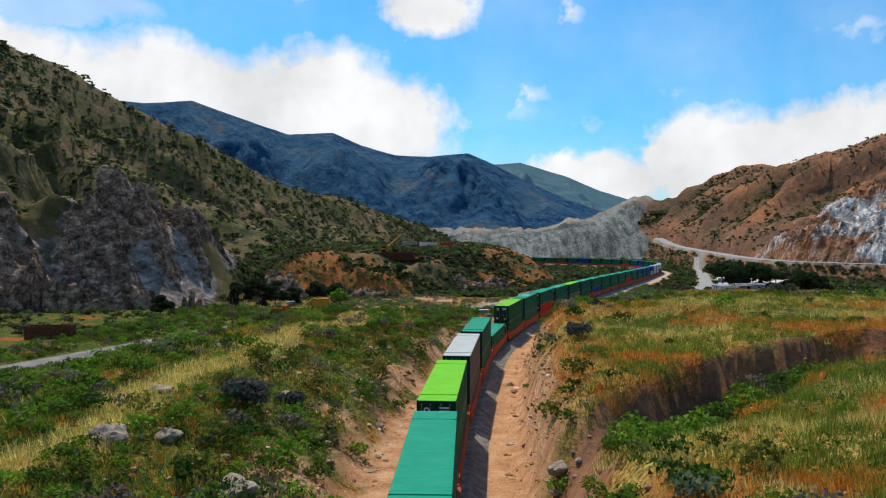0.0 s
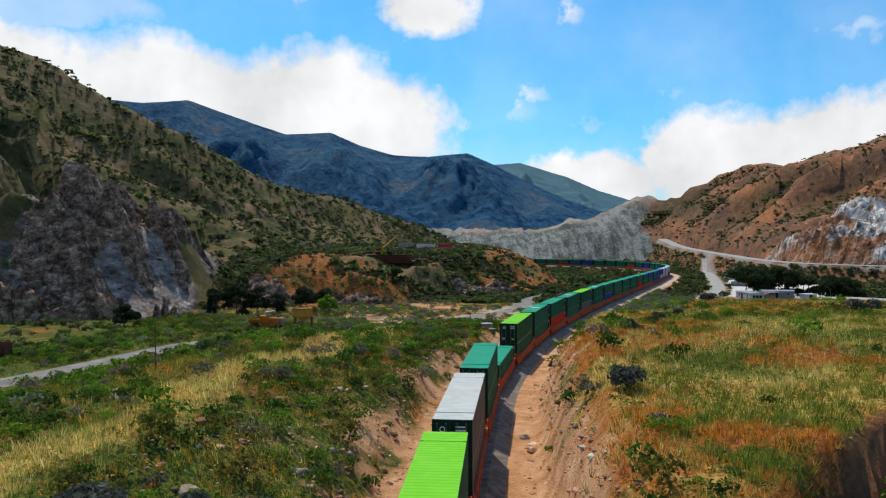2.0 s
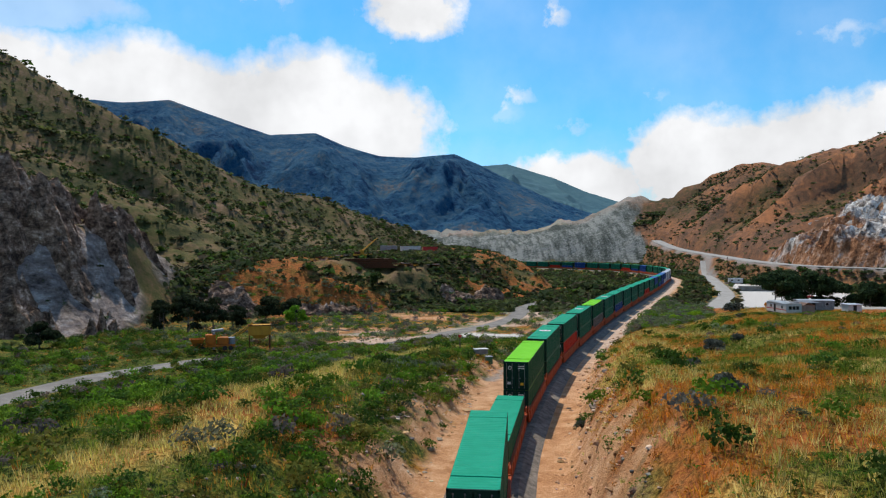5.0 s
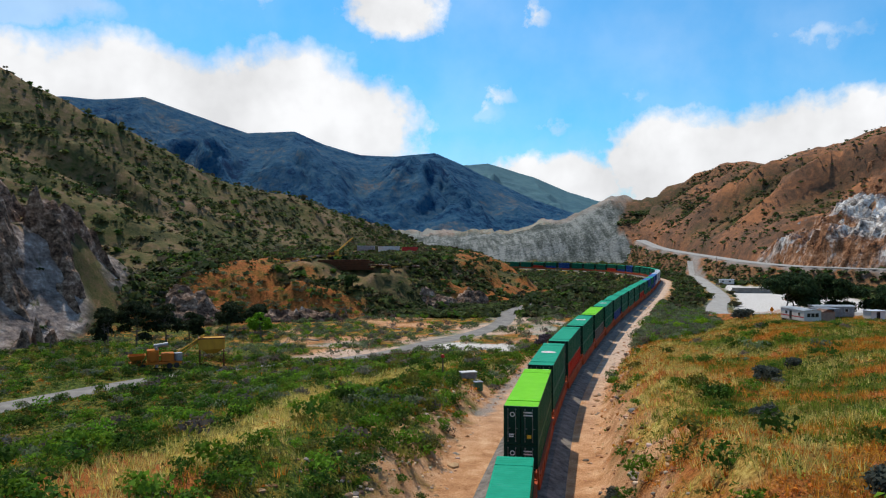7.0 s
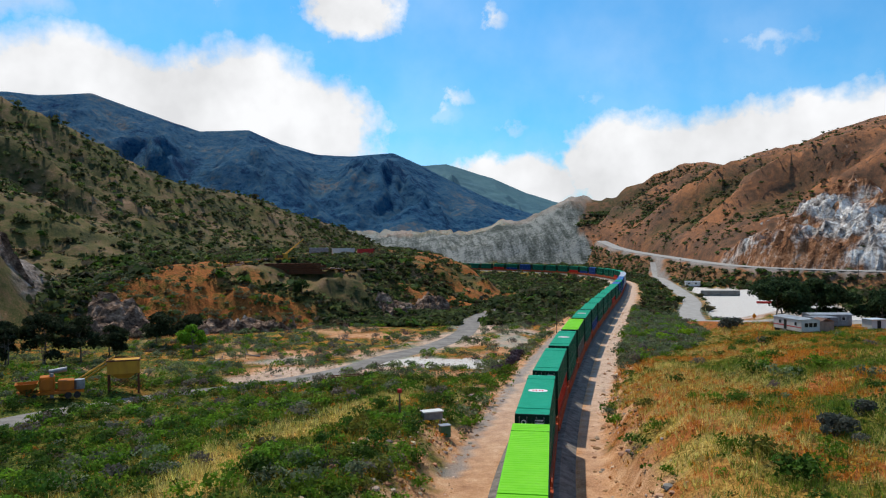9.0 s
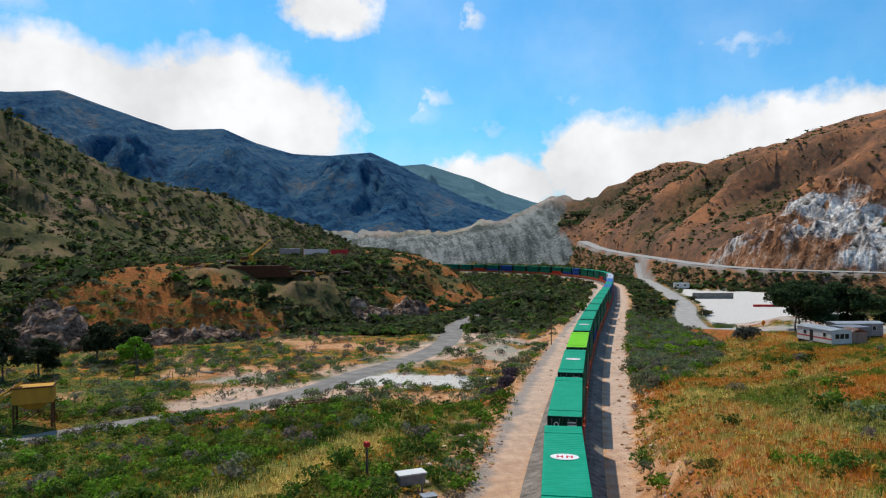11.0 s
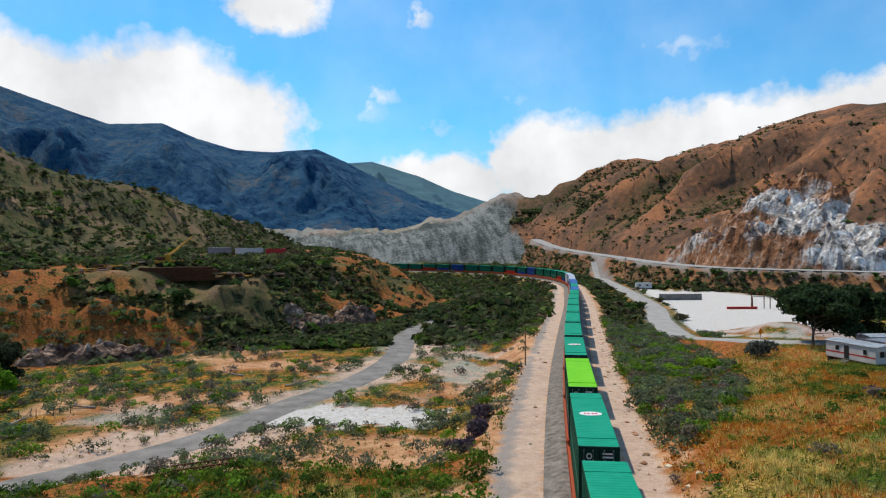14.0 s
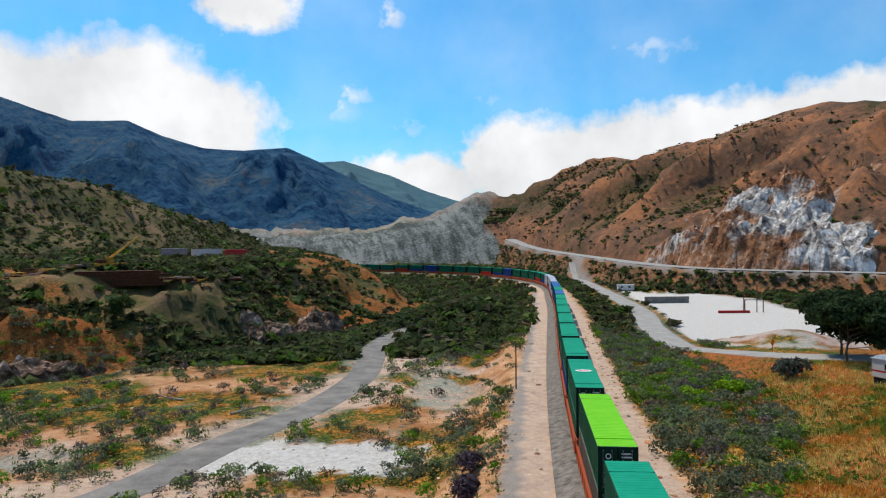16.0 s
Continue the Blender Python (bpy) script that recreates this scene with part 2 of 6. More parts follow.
MAT_GROUND = ground_material()
MAT_BALLAST = mottled("ballast_stone", (0.06, 0.05, 0.042), (0.27, 0.235, 0.20), 1.2, 0.95, 0.9, fine=7.0, dist=0.12)
MAT_GRAVEL = mottled("gravel_road", (0.11, 0.10, 0.09), (0.27, 0.245, 0.22), 0.35, 0.95, 0.4, fine=6.0)
MAT_PAVED = mottled("worn_paving", (0.24, 0.22, 0.20), (0.38, 0.36, 0.33), 0.3, 0.95, 0.2, fine=5.0)
MAT_STEEL = mottled("rail_steel", (0.12, 0.09, 0.07), (0.32, 0.27, 0.23), 3.0, 0.45, 0.1, metal=0.8)
MAT_TIE = mottled("sleeper_concrete", (0.16, 0.14, 0.12), (0.30, 0.27, 0.24), 3.0, 0.9, 0.3)


# ---- plan ----
def smooth(a):
    a = np.clip(a, 0, 1)
    return a * a * (3 - 2 * a)


def spline(knots, step):
    """Points about `step` apart on a smooth line through the knots."""
    k = np.array(knots, float)
    k = np.vstack([2 * k[0] - k[1], k, 2 * k[-1] - k[-2]])
    pts = []
    for i in range(1, len(k) - 2):
        n = max(2, int(np.linalg.norm(k[i + 1] - k[i]) / step))
        for u in np.linspace(0, 1, n, endpoint=False):
            a, b, c, d = k[i - 1:i + 3]
            pts.append(0.5 * (2 * b + (c - a) * u + (2 * a - 5 * b + 4 * c - d) * u ** 2 + (3 * b - a - 3 * c + d) * u ** 3))
    pts.append(k[-2])
    return np.array(pts)


def nearest(line, X, Y):
    """Signed distance (right of the line positive), length along it, and the line's own third column there."""
    best = np.full(X.shape, 1e9)
    sd, along, third = np.zeros(X.shape), np.zeros(X.shape), np.zeros(X.shape)
    s0 = 0.0
    for a, b in zip(line[:-1], line[1:]):
        dx, dy = b[0] - a[0], b[1] - a[1]
        ln = math.hypot(dx, dy)
        u = np.clip(((X - a[0]) * dx + (Y - a[1]) * dy) / (ln * ln), 0, 1)
        ex, ey = X - a[0] - u * dx, Y - a[1] - u * dy
        r = ex * ex + ey * ey
        hit = r < best
        best = np.where(hit, r, best)
        side = np.sign(ex * dy - ey * dx)
        sd = np.where(hit, np.sqrt(r) * np.where(side == 0, 1, side), sd)
        along = np.where(hit, s0 + u * ln, along)
        if line.shape[1] > 2:
            third = np.where(hit, a[2] + u * (b[2] - a[2]), third)
        s0 += ln
    return sd, along, third


def hashed(ix, iy, seed):
    h = (ix.astype(np.int64) * 374761393 + iy.astype(np.int64) * 668265263 + seed * 974634757) & 0x7FFFFFFF
    h = ((h ^ (h >> 13)) * 1274126177) & 0x7FFFFFFF
    return ((h ^ (h >> 16)) & 0xFFFF) / 65535.0


def value_noise(X, Y, size, seed=0):
    x, y = X / size, Y / size
    ix, iy = np.floor(x), np.floor(y)
    fx, fy = smooth(x - ix), smooth(y - iy)
    a, b = hashed(ix, iy, seed), hashed(ix + 1, iy, seed)
    c, d = hashed(ix, iy + 1, seed), hashed(ix + 1, iy + 1, seed)
    return (a + (b - a) * fx) * (1 - fy) + (c + (d - c) * fx) * fy - 0.5


def fractal(X, Y, size, octaves=4, seed=0, gain=0.5):
    z, amp = np.zeros(X.shape), 1.0
    for k in range(octaves):
        z = z + amp * value_noise(X + 13.7 * k, Y - 7.3 * k, size / 2 ** k, seed + k)
        amp *= gain
    return z


def ridged(X, Y, size, octaves=4, seed=0, gain=0.5):
    z, amp = np.zeros(X.shape), 1.0
    for k in range(octaves):
        z = z + amp * (0.5 - 2 * np.abs(value_noise(X + 31.1 * k, Y + 17.9 * k, size / 2 ** k, seed + k)))
        amp *= gain
    return z


TRACK = spline([(-2.5, -70), (-2, -20), (-1.3, 15), (-0.5, 41), (0.2, 55), (1.3, 67), (3.2, 84), (7.0, 111), (13.7, 139), (21, 164), (34, 201), (50, 243), (73.5, 301),
                (100.6, 367), (124, 427), (144, 480), (158, 530), (166, 585), (165, 640), (152, 695), (128, 750), (95, 812), (55, 880), (10, 950), (-40, 1020)], 5.0)
TRACK_S = np.concatenate([[0], np.cumsum(np.hypot(*np.diff(TRACK, axis=0).T))])
KEY = np.where(np.arange(len(TRACK)) <= np.argmax(TRACK[:, 1] > 585), TRACK[:, 1], 0)
bend = int(np.argmax(TRACK[:, 1] > 585))
KEY[bend:] = TRACK[bend, 1] + (TRACK_S[bend:] - TRACK_S[bend]) * 0.9


def rail_height(key):
    return np.interp(key, [-100, 0, 600, 800, 1100], [1.2, 0.8, -6.7, -8.6, -9.4])


GRAVEL_ROAD = spline([(-100, 60), (-75, 105), (-62, 140), (-52, 173), (-40, 200), (-20, 222), (-3.6, 238), (7, 256), (20, 275), (30, 298), (36.5, 325), (43, 349), (53, 368), (70, 384)], 3.0)
PAVED_ROAD = spline([(150, 205), (120, 235), (101, 253), (96, 275), (103, 304), (121, 347), (146, 401), (192, 533), (222, 625)], 4.0)
HIGHWAY = spline([(420, 300, 0.0), (330, 380, 1.0), (262, 440, 2.0), (225, 500, 3.0), (232, 620, 6.0), (246, 762, 11.0), (254, 850, 19.0)], 6.0)

LEFT_FOOT = np.array([(-175, -300), (-155, 60), (-142, 180), (-124, 214), (-86, 238), (-76, 285), (-66, 345), (-78, 430), (-74, 500), (-45, 600), (-5, 720), (30, 850), (60, 960)], float)
LEFT_RIDGE = spline([(-620, -300, 240), (-560, 100, 230), (-480, 330, 222), (-390, 460, 190), (-309, 520, 153), (-282, 540, 140), (-245, 550, 119), (-207, 560, 102), (-169, 575, 82), (-130, 600, 60), (-95, 650, 56), (-70, 705, 46), (-20, 800, 31), (25, 885, 12)], 30.0)
RIGHT_FOOT = np.array([(520, -250), (440, 250), (335, 395), (272, 452), (238, 505), (246, 620), (258, 762), (262, 860), (255, 945), (300, 1040), (420, 1250)], float)
RIGHT_RIDGE = spline([(1100, -250, 260), (800, 250, 190), (600, 420, 150), (500, 520, 128), (452, 600, 121), (449, 640, 127), (459, 690, 130), (458, 725, 129), (454, 760, 124), (443, 790, 119), (426, 823, 117), (419, 855, 111), (416, 900, 109), (417, 950, 119), (396, 968, 117), (375, 980, 108),
                      (337, 998, 90), (313, 1015, 74)], 25.0)
QUARRY_FOOT = np.array([(270, 800), (240, 880), (180, 930), (60, 960), (-60, 1010), (-200, 1100)], float)
QUARRY_RIDGE = spline([(300, 1028, 76), (287, 1040, 82), (266, 1060, 74), (234, 1090, 54), (209, 1120, 47), (150, 1150, 37), (105, 1180, 35), (42, 1230, 35), (-90, 1290, 38), (-250, 1360, 48)], 25.0)
MESA_FOOT = np.array([(-110, 275), (-72, 290), (-45, 302), (-20, 312), (5, 335), (35, 368), (62, 412), (82, 470), (92, 540), (80, 640), (70, 760), (70, 900)], float)


def slope_hill(X, Y, foot, ridge, sign, power, zfoot):
    """Height of a hill that climbs from its foot line to its ridge; NaN outside. Returns height and how far up (0 to 1)."""
    df, sf, _ = nearest(foot, X, Y)
    dr, _, zr = nearest(ridge, X, Y)
    inside = df * sign > 0
    a, b = np.abs(df), np.abs(dr)
    beyond = dr * sign > 0
    u = np.where(beyond, 1.0, a / (a + b + 1e-6))
    z = zfoot + (zr - zfoot) * u ** power - np.where(beyond, 0.35 * b, 0)
    return np.where(inside, z, -1e3), np.where(inside, u, 0.0), a * inside, sf, np.clip((zr - zfoot) / 120, 0.05, 1.0)


def land(X, Y):
    """Height of the ground at X, Y, and the zones of its cover."""
    d, s, _ = nearest(TRACK, X, Y)
    key = np.interp(s, TRACK_S, KEY)
    zt = rail_height(key)
    bed = zt - 0.75
    a = np.abs(d)
    z = {}
    # left of the line: a bank up to a grassy bench, which sinks to the wash further on
    HL = np.interp(key, [0, 60, 80, 110, 140, 165, 190, 215, 240, 300, 400, 500, 600], [5.2, 5.4, 5.9, 4.4, 2.2, 0.2, -3.0, -7, -8, -8.2, -9, -10.5, -11.5])
    FL = np.interp(key, [0, 150, 180, 208, 230, 300, 400, 600], [-3.5, -4.2, -5.2, -7.2, -8.1, -8.3, -9.2, -11.5])
    wl = np.interp(key, [0, 100, 140, 200], [5.0, 5.2, 7.0, 7.4])
    bl = np.interp(key, [0, 80, 120, 150, 200, 240], [13, 13, 10, 8, 9, 11])
    u = np.clip((a - wl) / bl, 0, 1)
    up = np.where(HL > bed, u ** 0.75, smooth(u))
    left = bed + (HL - bed) * up
    fall = smooth((a - wl - bl - 6) / np.interp(key, [0, 100, 200], [42, 40, 24]))
    left = left + (FL - left) * fall * (u >= 1)
    # right of the line: a cutting, a broad grassy rise, then the low scrub and the yard
    HR = np.interp(key, [0, 40, 100, 120, 148, 165, 190, 215, 240, 270, 300, 350, 420, 520, 700], [7.2, 7.4, 7.2, 5.8, 4.2, 3.1, 0.4, -1.7, -3.2, -5, -6.6, -7.6, -8, -8.4, -9])
    H2 = np.interp(key, [0, 100, 172, 215, 235, 262, 290, 320, 500], [8.6, 8.6, 5.2, 1.2, 0.2, -1.2, -5.5, -7.8, -8.2])
    wr = np.interp(key, [0, 100, 170, 210], [5.2, 5.2, 5.2, 6.6])
    br = np.interp(key, [0, 60, 100, 150, 200], [4.6, 5.0, 6.5, 7.0, 7.0])
    u2 = np.clip((a - wr) / br, 0, 1)
    up2 = np.where(HR > bed, u2 ** 0.7, smooth(u2))
    right = bed + (HR - bed) * up2
    right = right + (H2 - HR) * smooth((a - 15) / 22) * (u2 >= 1)
    base = np.where(d < 0, left, right)
    off = np.clip((a - np.where(d < 0, wl, wr)) / 8, 0, 1)
    bumps = fractal(X, Y, 26, 4, 3) * 1.5 + fractal(X, Y, 4.5, 3, 9) * 0.55
    base = base + bumps * off * np.where((d < 0) & (key > 205) & (key < 420), 0.45, 1.0)
    rough_bank = ((u > 0) & (u < 1) & (d < 0)) | ((u2 > 0) & (u2 < 1) & (d > 0))
    base = base + np.where(rough_bank, ridged(X, Y, 2.6, 3, 21) * 0.45, 0)
    # washed-out gully with a sheer far side
    gl, gs, _ = nearest(np.array([(5.0, 32.0), (9.5, 40), (16.6, 48.4), (22.4, 55.2), (26.5, 59.6), (32, 61.8), (42, 64.5), (60, 67), (90, 71)]), X, Y)
    depth = np.interp(gs, [0, 8, 18, 28, 45, 80], [0.6, 1.8, 3.0, 3.4, 3.0, 2.0])
    bank = np.where(gl < 0, 1 - smooth((-gl - 1.9 - fractal(X, Y, 6, 3, 12) * 2.4) / np.interp(gs, [0, 14, 24], [4.0, 2.6, 0.9])), 1 - 0.75 * smooth((gl - 0.8) / 6.0) - 0.25 * smooth((gl - 6) / 9))
    gully = bank * depth * (d > 4.5) * smooth((d - 4.5) / 2.5)
    base = base - gully
    # orange mound beside the far straight
    base = base + 7.5 * np.exp(-(((X - 74) / 16) ** 2 + ((Y - 372) / 24) ** 2)) * smooth((-d - 8) / 12)
    # spoil heap and pile at the yard
    base = base + 3.6 * np.exp(-(((X - 131) / 12) ** 2 + ((Y - 303) / 9) ** 2)) + 5.0 * np.clip(1 - np.hypot(X - 204, Y - 474) / 14, 0, 1)
    # mesa on the far side of the wash
    dm, _, _ = nearest(MESA_FOOT, X, Y)
    mesa = np.where(dm < 0, -dm, 0)
    top = np.interp(Y, [280, 345, 420, 520, 800], [9, 10.3, 11.5, 14, 13]) - np.clip(X - 10, 0, 80) * 0.09
    mz = base + (top - base) * smooth(mesa / 48 + (fractal(X, Y, 22, 3, 5) * 0.25 + (ridged(X, Y, 26, 4, 41, 0.6) - 0.2) * 0.18) * np.clip(mesa / 8, 0, 1) * np.clip((48 - mesa) / 10, 0, 1)) + (mesa > 0) * fractal(X, Y, 12, 4, 40) * 1.6
    base = np.where(dm < 0, mz, base)
    # hills
    zl, ul, al, sl, tl = slope_hill(X, Y, LEFT_FOOT, LEFT_RIDGE, -1, 1.2, np.interp(Y, [0, 250, 290, 345, 500, 900], [-4, -4, 0, 10, 14, 6]))
    hl = np.clip(ul * 3, 0, 1)
    cliff = smooth((-80 - X) / 12) * smooth((Y - 150) / 30) * smooth((330 - Y) / 60)
    zl = zl + cliff * smooth((al - 4) / 28) * (1 - 0.75 * smooth((al - 45) / 100)) * (24 + ridged(X, Y, 30, 5, 57, 0.65) * 13)
    mid_l = np.clip(np.sin(np.pi * np.clip(ul, 0, 1)), 0, 1)
    zl = zl + hl * (ridged(X, Y, 120, 5, 60) * 8 * tl + fractal(X, Y, 30, 4, 64) * 3) + mid_l * (ridged(sl + fractal(X, Y, 60, 3, 66) * 40, al * 0.35, 70, 5, 61, 0.55) - 0.25) * 30 * tl
    zr_, ur, ar, sr, tr_ = slope_hill(X, Y, RIGHT_FOOT, RIGHT_RIDGE, 1, 1.0, np.interp(Y, [200, 500, 760, 900], [2, 3, 10, 22]))
    hr = np.clip(ur * 3.5, 0, 1)
    mid_r = np.clip(np.sin(np.pi * np.clip(ur, 0, 1)), 0, 1)
    draw = ridged(sr + fractal(X, Y, 80, 3, 86) * 50, ar * 0.3, 95, 5, 81, 0.55)
    zr_ = zr_ + hr * (ridged(X, Y, 150, 5, 80) * 7 * np.clip((1.0 - ur) * 2.5, 0.08, 1) + fractal(X, Y, 30, 4, 84) * 2.5 * np.clip((1.05 - ur) * 3, 0.15, 1)) + mid_r ** 1.6 * (draw - 0.3) * 56 * tr_ - 42 * np.exp(-((X - 345) / 62) ** 2 - ((Y - 555) / 70) ** 2)
    zq, uq, aq, sq, tq = slope_hill(X, Y, QUARRY_FOOT, QUARRY_RIDGE, 1, 0.8, -6.0)
    zq = zq + np.where(uq > 0, (np.interp(np.clip(uq, 0, 1) % 0.2, [0, 0.12, 0.2], [0, -3.5, 0])), 0) + np.clip(uq * 3, 0, 1) * (ridged(X, Y, 70, 5, 90, 0.6) * 5 + ridged(sq, aq * 0.2, 40, 4, 92, 0.6) * 5)
    # pale rock spur before the brown hill
    spur = 53 - np.hypot(X - 318, (Y - 530) / 1.08) * 0.64 + (ridged(X, Y, 34, 6, 95, 0.68) - 0.25) * 11
    spur = np.where((ur > 0), spur, -1e3)
    zr2 = np.maximum(zr_, spur)
    H = base
    for hz_, uz, az_, soft in ((zl, ul, al, 10.0), (zr2, ur, ar, 14.0), (zq, uq, aq, 30.0)):
        H = np.where(uz > 0, H + (np.maximum(hz_, H) - H) * smooth(az_ / soft), H)
    # roads cut level benches
    g, gs2, _ = nearest(GRAVEL_ROAD, X, Y)
    flat = np.interp(gs2, [0, 120, 190, 230, 420], [-3.6, -4.3, -7.9, -8.25, -8.9])
    H = np.where(np.abs(g) < 12, H + (flat - H) * (1 - smooth((np.abs(g) - 2.6) / 5)), H)
    p, ps, _ = nearest(PAVED_ROAD, X, Y)
    pf = np.interp(ps, [0, 42, 68, 91, 121, 170, 400, 470], [0.4, 0.25, -1.0, -3.2, -6.6, -7.8, -8.3, -7.0])
    H = np.where(np.abs(p) < 12, H + (pf - H) * (1 - smooth((np.abs(p) - 4) / 5)), H)
    hw, _, hz = nearest(HIGHWAY, X, Y)
    H = np.where(np.abs(hw) < 30, H + (hz - H) * (1 - smooth((np.abs(hw) - 6) / 12)), H)
    yard = smooth((p - 5.5) / 3) * smooth((58 - p) / 8) * (ur <= 0) * (X < 214) * smooth((ps - 132) / 12) * smooth((325 - ps) / 15) * (np.hypot((X - 131) / 1.3, Y - 303) > 15) * (np.hypot(X - 204, Y - 474) > 13)
    H = H + (-8.1 - H) * yard * (H < -3)
    # last: the line itself keeps its bed
    near_line = 1 - smooth((a - np.where(d < 0, wl, wr)) / 3)
    H = np.where(a < 12, H + (bed - H) * near_line, H)
    z.update(d=d, key=key, a=a, wl=wl, wr=wr, u=u, u2=u2, gully=bank * (d > 6) * (depth > 0), gl=gl, ul=ul, ur=ur, uq=uq, mesa=mesa, dm=dm, g=g, p=p, hw=hw, yard=yard,
             spur=(spur >= zr_ - 4.0) & (ur > 0) & (ar > 4) & (np.hypot(X - 318, (Y - 530) / 1.08) < 92) & (X < 346 + (Y - 480) * 0.3), hq=(uq > 0) & (ur <= 0), hl=(ul > 0) & (uq <= 0), hr=(ur > 0), al=al, floor=FL, cliff=cliff, draw=draw)
    return H, z


def dry_weeds(X, Y, a):
    """How far dry orange weeds take over, in patches, most along the cutting's edge."""
    return smooth(fractal(X, Y, 8, 4, 150, 0.75) * 2.4 + 0.36 + 0.4 * np.exp(-((a - 12) / 6) ** 2))


def axis(lo, fine0, fine1, hi, step, grow):
    mid = list(np.arange(fine0, fine1, step))
    up, h = [fine1], step
    while up[-1] < hi:
        h *= grow
        up.append(up[-1] + h)
    dn, h = [fine0], step
    while dn[-1] > lo:
        h *= grow
        dn.append(dn[-1] - h)
    return np.array(dn[:0:-1] + mid + up)


def mesh_object(name, verts, faces, mat, smooth_shade=True, attrs=()):
    """One mesh from arrays: faces all triangles or all quads."""
    me = bpy.data.meshes.new(name)
    verts, faces = np.asarray(verts, np.float32), np.asarray(faces, np.int32)
    k = faces.shape[1]
    me.vertices.add(len(verts))
    me.vertices.foreach_set("co", verts.ravel())
    me.loops.add(faces.size)
    me.loops.foreach_set("vertex_index", faces.ravel())
    me.polygons.add(len(faces))
    me.polygons.foreach_set("loop_start", np.arange(0, faces.size, k, dtype=np.int32))
    me.polygons.foreach_set("loop_total", np.full(len(faces), k, np.int32))
    me.polygons.foreach_set("use_smooth", np.full(len(faces), smooth_shade))
    for an, data in attrs:
        at = me.attributes.new(an, "FLOAT_COLOR", "POINT")
        col = np.ones((len(verts), 4), np.float32)
        col[:, :data.shape[1]] = data
        at.data.foreach_set("color", col.ravel())
    me.update(calc_edges=True)
    me.validate()
    if mat:
        me.materials.append(mat)
    return new(name, me)


def grid_faces(ny, nx):
    i = np.arange(ny - 1)[:, None] * nx + np.arange(nx - 1)[None, :]
    return np.stack([i, i + 1, i + nx + 1, i + nx], -1).reshape(-1, 4)


def build_ground():
    xs = axis(-2600, -42, 90, 2600, 0.95, 1.026)
    ys = axis(-600, 24, 280, 4600, 0.95, 1.022)
    X, Y = np.meshgrid(xs, ys)
    sh = X.shape
    X, Y = X.ravel(), Y.ravel()
    H, z = land(X, Y)
    d, a, key = z["d"], z["a"], z["key"]
    n1, n2 = fractal(X, Y, 14, 4, 30), fractal(X, Y, 3.2, 3, 33)
    hill = np.maximum(np.maximum(z["ul"], z["ur"]), z["uq"]) > 0
    slope_l = (d < 0) * (z["u"] > 0) * (1 - smooth((z["u"] - np.interp(key, [0, 120, 170, 220], [0.08, 0.08, 0.18, 0.2]) - n2 * 0.7) / 0.3))
    slope_r = (d > 0) * (1 - smooth((z["u2"] - np.interp(key, [0, 120, 170, 220], [0.5, 0.3, 0.12, 0.1]) - n2 * 0.7) / 0.35))
    path = (a < np.where(d < 0, z["wl"], z["wr"]) + 0.4) * 1.0
    dirt = np.clip(np.maximum.reduce([path, slope_l * (a < 30), slope_r * (a < 16)]), 0, 1) * (key < 640)
    wash = (d < 0) & (key > 205) & (z["dm"] > 0) & (z["ul"] <= 0)
    dirt = np.maximum(dirt, wash * smooth((n1 * 1.7 + 0.42 - np.abs(z["g"]) / 60) * 2) * 0.9)
    white = np.exp(-(((X - 15) * 0.8 - (Y - 246) * 0.5) / 12) ** 2 - (((Y - 246) * 0.8 + (X - 15) * 0.3) / 5) ** 2) * 2.6 * (z["g"] > 0)
    white = smooth((white + n2 * 1.3 - 0.55) * 3) * (white > 0.25)
    white = np.maximum(white, wash * smooth((fractal(X, Y, 14, 4, 71) - 0.22) * 5) * smooth((32 - np.abs(z["g"])) / 12) * 0.45)
    white = np.maximum(white, wash * 0.4 * smooth((11 - np.abs(z["g"])) / 6 + n1 * 2.0) * (key < 420))
    white = np.maximum(white, smooth(z["yard"] * 2) * (H < -6))
    white = np.maximum(white, path * (a > 3.4) * 0.45 * smooth((key - 130) / 70) * (key < 620))
    white = np.maximum(white, 0.6 * (np.hypot((X - 131) / 1.3, Y - 303) < 14) * smooth(n2 * 2 + 0.7))
    rock = np.zeros_like(X)
    rock = np.maximum(rock, smooth(z["cliff"] * 2) * (z["al"] < 30 + n1 * 25) * (z["al"] > 0) * smooth((fractal(X, Y, 24, 4, 58) + 0.32) * 4))
    blond = (d < 0) * (key < 180) * np.exp(-((a - z["wl"] - 15 - n1 * 4 + np.clip(key - 90, 0, 100) * 0.02) / 1.8) ** 2)
    blond = np.maximum(blond, (d > 0) * (key < 240) * smooth((n1 + 0.12 + 0.5 * np.exp(-((a - 11) / 6) ** 2)) * 3) * 0.8 * (a > z["wr"] + 3))
    brown = np.clip(z["hr"] * 1.0 + (X > 196) * (Y > 330) * (z["yard"] < 0.3) * 0.85, 0, 1)
    # Gully wall: dark earth, with its shade partly put into the brown
    brown = np.maximum(brown, (d > 6) * (key < 130) * smooth((z["gl"] + 3.6) / 0.8 + n2 * 1.5) * (z["gl"] < 1.0))
    dirt = np.where(z["gully"] > 0.1, dirt * 0.35, dirt)
    bare = z["hl"] * smooth(z["al"] / 12)
    brush = z["hr"] * smooth(1.02 - z["draw"] * 2.2 + fractal(X, Y, 35, 4, 173) * 1.2) + z["hl"] * smooth(fractal(X, Y, 28, 4, 175) * 2.4 + 0.45)
